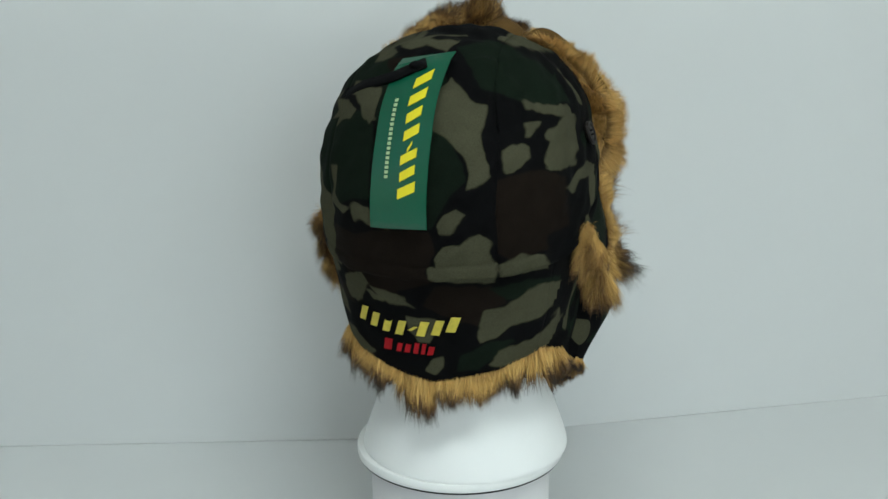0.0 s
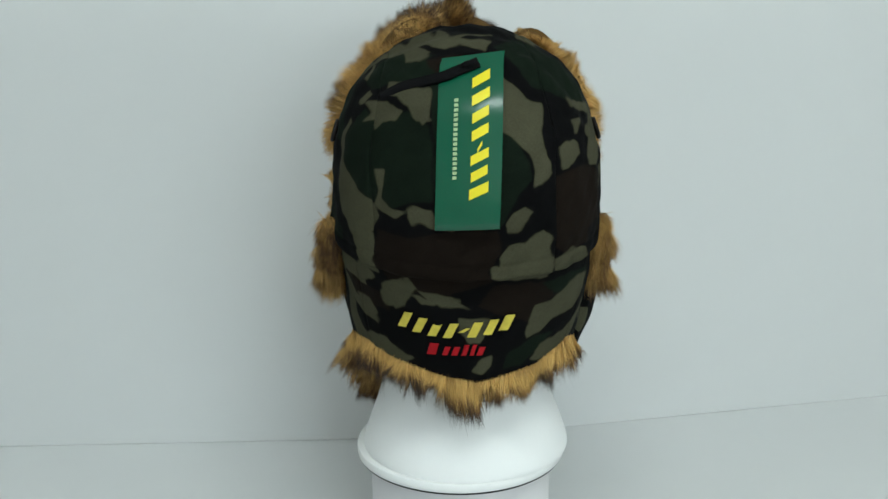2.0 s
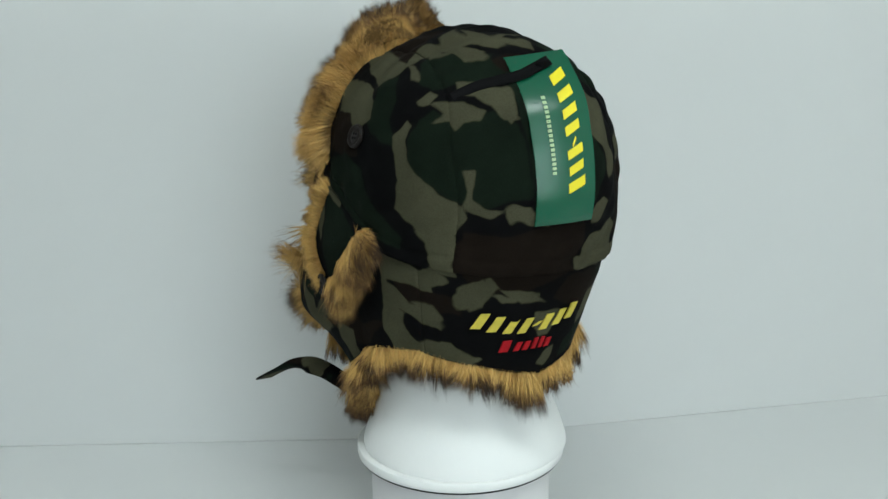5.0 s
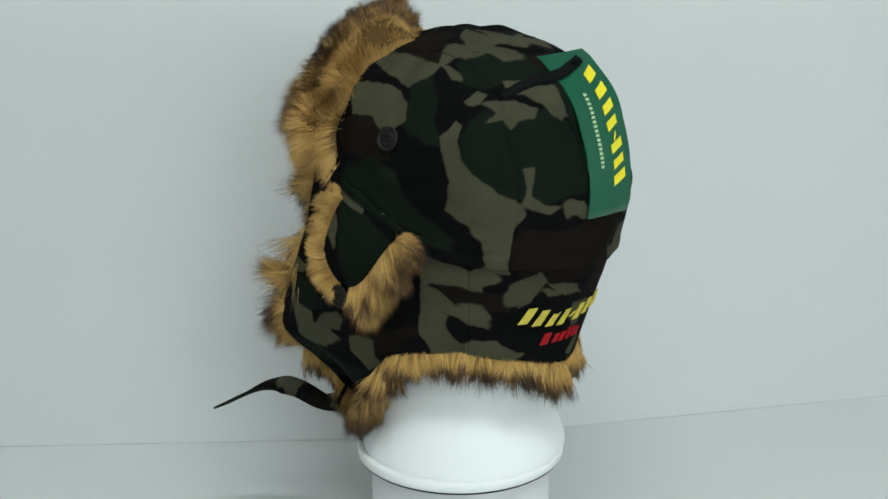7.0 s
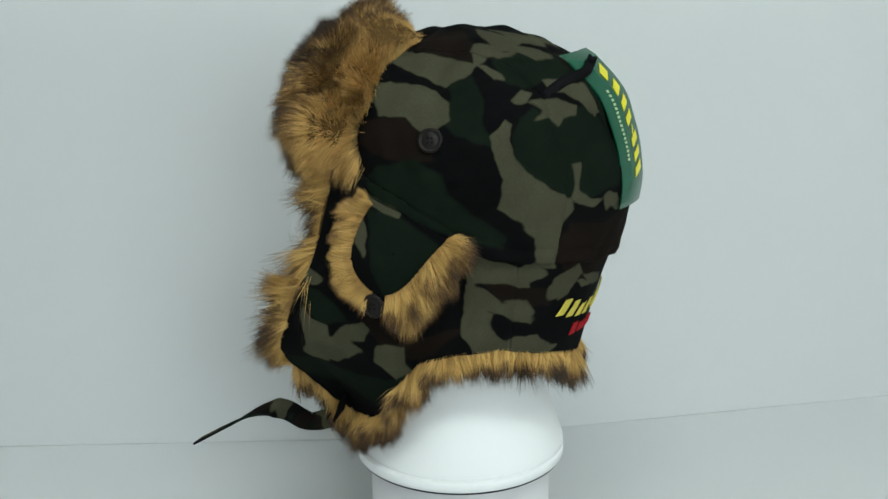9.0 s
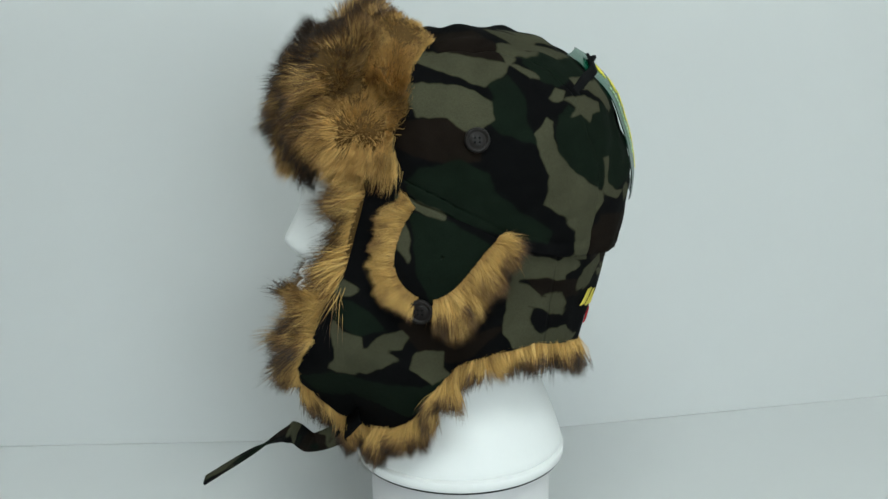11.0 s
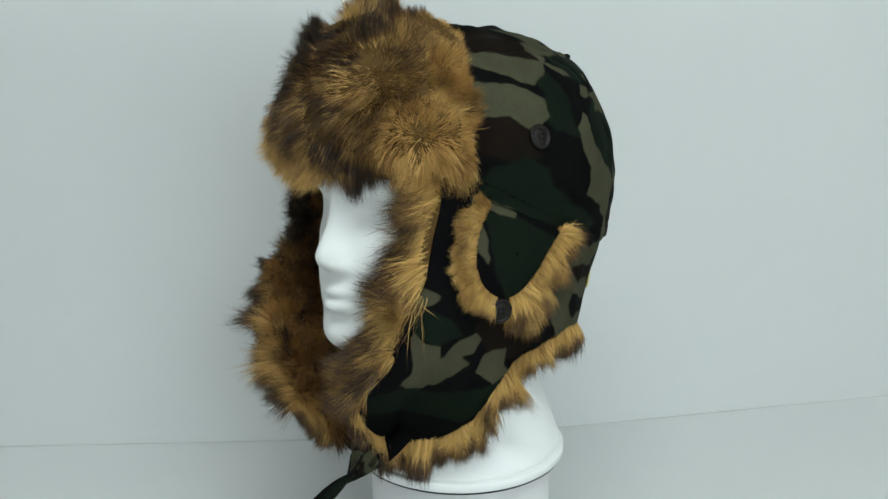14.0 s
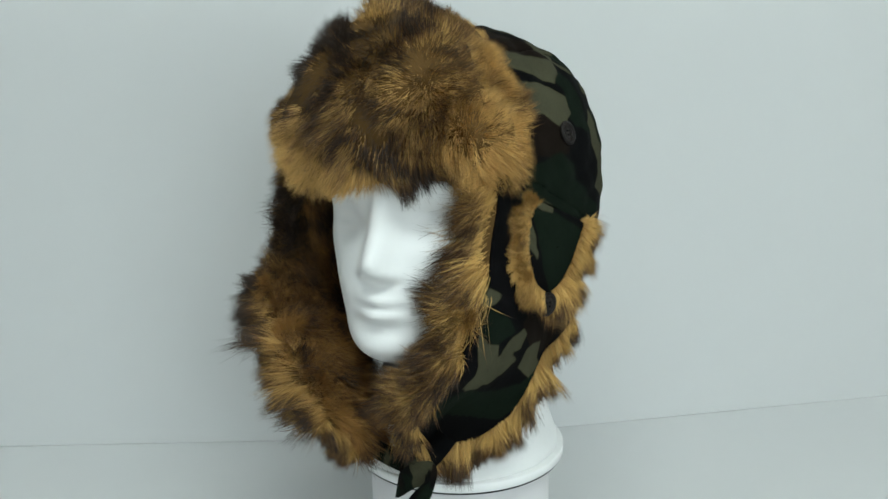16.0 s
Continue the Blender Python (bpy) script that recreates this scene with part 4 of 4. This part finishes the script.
def build_ear_cover(hat, mirror):
    flip = (lambda a: np.stack([MIRROR - a[..., 0], a[..., 1], a[..., 2]], -1)) if mirror else (lambda a: a)
    side = -1.0 if mirror else 1.0
    # D-shaped outline in (y, z)
    rim = [(-0.029, 0.202), (-0.037, 0.190), (-0.0425, 0.176), (-0.0440, 0.164), (-0.040, 0.151), (-0.031, 0.1415), (-0.020, 0.137), (-0.009, 0.139), (0.001, 0.146), (0.010, 0.156), (0.0195, 0.168), (0.026, 0.177), (0.008, 0.187), (-0.011, 0.195)]
    loop = glide(np.array(rim + rim[:1]), np.linspace(0, len(rim), 120, endpoint=False))
    mid = np.array([-0.010, 0.168])
    cuts = np.linspace(0.02, 1, 26)[:, None, None]
    yz = mid + (loop - mid)[None] * cuts
    low = np.clip((0.2 - yz[..., 1]) / 0.045, 0, 1)
    x = 0.0870 + 0.006 * low * low * (3 - 2 * low) + 0.0015 * (1 - cuts[..., 0] ** 2)
    grid = np.stack([np.broadcast_to(x, yz.shape[:2]), yz[..., 0], yz[..., 1]], -1)
    mesh = printed(sheet(grid, True))
    if mirror:
        mesh.transform(Matrix.Translation((MIRROR, 0, 0)) @ Matrix.Diagonal((-1, 1, 1, 1)))
        mesh.flip_normals()
    cover = part("ear_cover", mesh, CAMO, hat, "dark green camouflage ear panel edged with fur")
    thicken(cover, 0.003)
    edge = np.stack([grid[-1, :, 0] - 0.001, loop[:, 0], loop[:, 1]], -1)
    away = np.concatenate([np.zeros((120, 1)), unit(np.stack([-np.gradient(loop[:, 1]), np.gradient(loop[:, 0])], -1))], 1)
    away *= np.sign(np.sum(away[:, 1:] * (loop - mid), 1, keepdims=True))
    tang = unit(np.gradient(edge, axis=0))
    nrm = np.tile([side, 0.0, 0.0], (120, 1))
    for a, b, seed in ((1, 47, 101), (55, 97, 111)):
        cut = slice(a, b)
        e, w, t = flip(edge[cut]), away[cut], tang[cut]
        part("trim_roll", tube(e, 0.0032), HIDE, cover)
        edge_fur("trim_fur", e, w, nrm[cut], t, 18000, 0.0125 if seed == 101 else 0.0160, 0.00034, FUR_TRIM, cover, "golden fur edging with brown tips", seed, spread=0.24, lift=0.06, sag=0.14 if seed == 101 else 0.5, band=0.0045, inner=0.5, tone=-0.45 if seed == 101 else -0.28, thick=0.007)


def build_straps(hat):
    path = [(0.050, -0.070, 0.046), (0.046, -0.078, 0.036), (0.041, -0.086, 0.028), (0.040, -0.105, 0.021), (0.060, -0.112, 0.037), (0.0776, -0.1155, 0.0445), (0.0862, -0.137, 0.0360), (0.093, -0.1675, 0.019)]
    wide = [(0, 0.5, 0.9), (0, 0.5, 0.9), (0.1, 0.3, 0.95), (0.1, 0.2, 0.95), (0.2, 0.1, 0.95), (0.55, 0.0, 0.75), (1.0, 0.0, 0.1), (1.0, 0.0, 0.0)]
    part("chin_strap", ribbon(path, wide, 0.0145, 0.0016), WEBBING, hat, "camouflage cloth chin strap, loose end sticking out")
    path = [(-0.045, -0.104, 0.050), (-0.036, -0.102, 0.044), (-0.020, -0.094, 0.036), (0.022, -0.092, 0.030), (0.046, -0.088, 0.027)]
    wide = [(0, 0.5, 0.9), (0, 0.5, 0.9), (0, 0.4, 0.9), (0, 0.5, 0.9), (0, 0.6, 0.8)]
    part("chin_strap", ribbon(path, wide, 0.012, 0.0016), WEBBING, hat, "camouflage cloth chin strap")


def tag_place(u, v, lift=0.0):
    """u from the tag's edge at the wearer's left, which lies on the cloth, to the other, which stands off it; v from its top to its foot."""
    u, v = np.broadcast_arrays(np.asarray(u, float), np.asarray(v, float))
    left = np.stack([0.0125 + 0.0065 * np.sqrt(v), 0 * v, 0.2880 - 0.0975 * v], -1)
    y = back_place(left[..., 0], left[..., 2], 0.0)[..., 1] + 0.0066
    x = left[..., 0] - 0.0375 * u
    z = left[..., 2] + (0.0045 * (1 - v) + 0.0015 * v) * u
    y = y + (0.0100 * (1 - v) + 0.0065 * v) * u + 0.0015 * np.sin(np.pi * u)
    y = np.maximum(y, back_place(x, z, 0.0)[..., 1] + 0.0066)
    return np.stack([x, y, z], -1) + np.array([0.22, 0.90, 0.36]) * lift


def ring(place, rim):
    """A thin hollow mark: place maps (across, along) in 0..1 to the surface; rim is its stroke's share."""
    k = np.linspace(0, 1, 5)
    outer = np.concatenate([np.stack([0 * k, k], 1)[:-1], np.stack([k, 0 * k + 1], 1)[:-1], np.stack([0 * k + 1, 1 - k], 1)[:-1], np.stack([1 - k, 0 * k], 1)[:-1]])
    inner = 0.5 + (outer - 0.5) * (1 - rim)
    loops = [place(uv[:, 0], uv[:, 1], h) for uv, h in ((inner, 0.0), (outer, 0.0), (outer, 1.0), (inner, 1.0), (inner, 0.0))]
    return sheet(np.stack(loops), True)


def tag_patch(u0, v0, u1, v1, slant, rim):
    """A plain printed mark on the tag."""
    return ring(lambda a, c, h: tag_place(u0 + (u1 - u0) * a, v0 + (v1 - v0) * c + slant * (a - 0.5), 0.0002 + 0.0004 * h), rim)


def build_tag(hat):
    k = np.linspace(0, 1, 24)
    tag = part("hang_tag", slab(tag_place(k[None] + 0 * k[:, None], k[:, None] + 0 * k[None]), np.array([0, -0.0007, -0.0003])), TAG, hat, "glossy green plastic hang tag with yellow print")
    # a row of eight yellow marks down the tag, the fifth a short dash
    sizes = [(0.088, 0.27), (0.088, 0.27), (0.088, 0.25), (0.088, 0.25), (0.035, 0.07), (0.085, 0.27), (0.085, 0.25), (0.095, 0.29)]
    v = 0.115
    for long, high in sizes:
        long *= 1.12
        mid = 0.66
        part("printed_mark", tag_patch(mid - high / 2, v, mid + high / 2, v + long * 0.56, -0.045, 0.99), YELLOW, tag, smooth=False)
        v += long
    for i in range(17):
        v = 0.24 + i * 0.0275
        part("printed_mark", tag_patch(0.255, v, 0.315, v + 0.017, 0.0, 0.8), PALE, tag, smooth=False)
    on = [tag_place(u, v, 0.0022) for u, v in ((0.62, 0.055), (0.35, 0.085), (0.08, 0.115))]
    off = [back_place(np.array(x), np.array(z), 0.0070) for x, z in ((0.026, 0.2745), (0.037, 0.2715), (0.050, 0.2650))]
    part("tag_cord", ribbon(on + off, [(0, 0.6, -0.8)] * 6, 0.0065, 0.0018), THREAD, hat, "black ribbon loop that holds the tag")
    bm = bmesh.new()
    bmesh.ops.create_icosphere(bm, subdivisions=2, radius=0.0042, matrix=Matrix.Translation(tag_place(0.5, 0.07, 0.0025)) @ Matrix.Rotation(0.7, 4, "X") @ Matrix.Diagonal((1.4, 1.0, 0.55, 1)))
    part("knot", bm, THREAD, hat, "black ribbon knot")


def back_place(x, z, lift):
    """Place on the cloth at the back for a sideways place x and height z."""
    prof = glide(SHELL, np.interp(z, SHELL_Z, np.arange(len(SHELL))))
    y = prof[..., 3] * (1 - np.abs((x - HAT_X) / prof[..., 1]) ** 2.12) ** (1 / 2.12)
    return np.stack([x, y - 0.0015 + lift, z], -1)


def sewn_mark(x0, x1, z0, z1, lean, material, parent, rim, label):
    part("sewn_mark", ring(lambda a, c, h: back_place(x0 + (x1 - x0) * a + lean * (c - 0.5), z0 + (z1 - z0) * c, 0.0004 + 0.0009 * h), rim), material, parent, label, False)


def build_embroidery(hat):
    widths = [0.0085, 0.009, 0.009, 0.009, 0.005, 0.0095, 0.009, 0.010]
    x = 0.0405
    for i, w in enumerate(widths):
        m = x - w / 2
        foot = 0.1165 + 5.0 * (m - 0.004) ** 2 + (0.004 if i == 4 else 0)
        sewn_mark(x, x - w * 0.60, foot, foot + (0.003 if i == 4 else 0.0105), -0.0045, STITCH, hat, 0.99, "yellow sewn mark")
        x -= w * 1.07
    x = 0.0235
    for w, h in ((0.009, 0.008), (0.0055, 0.006), (0.006, 0.006), (0.005, 0.0075), (0.004, 0.0075), (0.006, 0.006)):
        sewn_mark(x, x - w * 0.62, 0.1040, 0.1040 + h, -0.002, RED, hat, 0.99, "red sewn mark")
        x -= w * 1.06


build_room()
build_stage()
turntable = build_turntable()
head = build_head()
hat = build_hat()


def motions():
    """The platter, the head and the hat turn together at one steady pace."""
    for thing in (turntable, head, hat):
        p = thing.location.copy()
        walk(thing, [(t, pose(p.x, p.y, p.z, 0, 0, SPIN_START + SPIN_RATE * t)) for t in (0.0, 2.0, 4.0, 6.0, 8.0, 10.0, 12.0, 14.0, 16.0)])


motions()
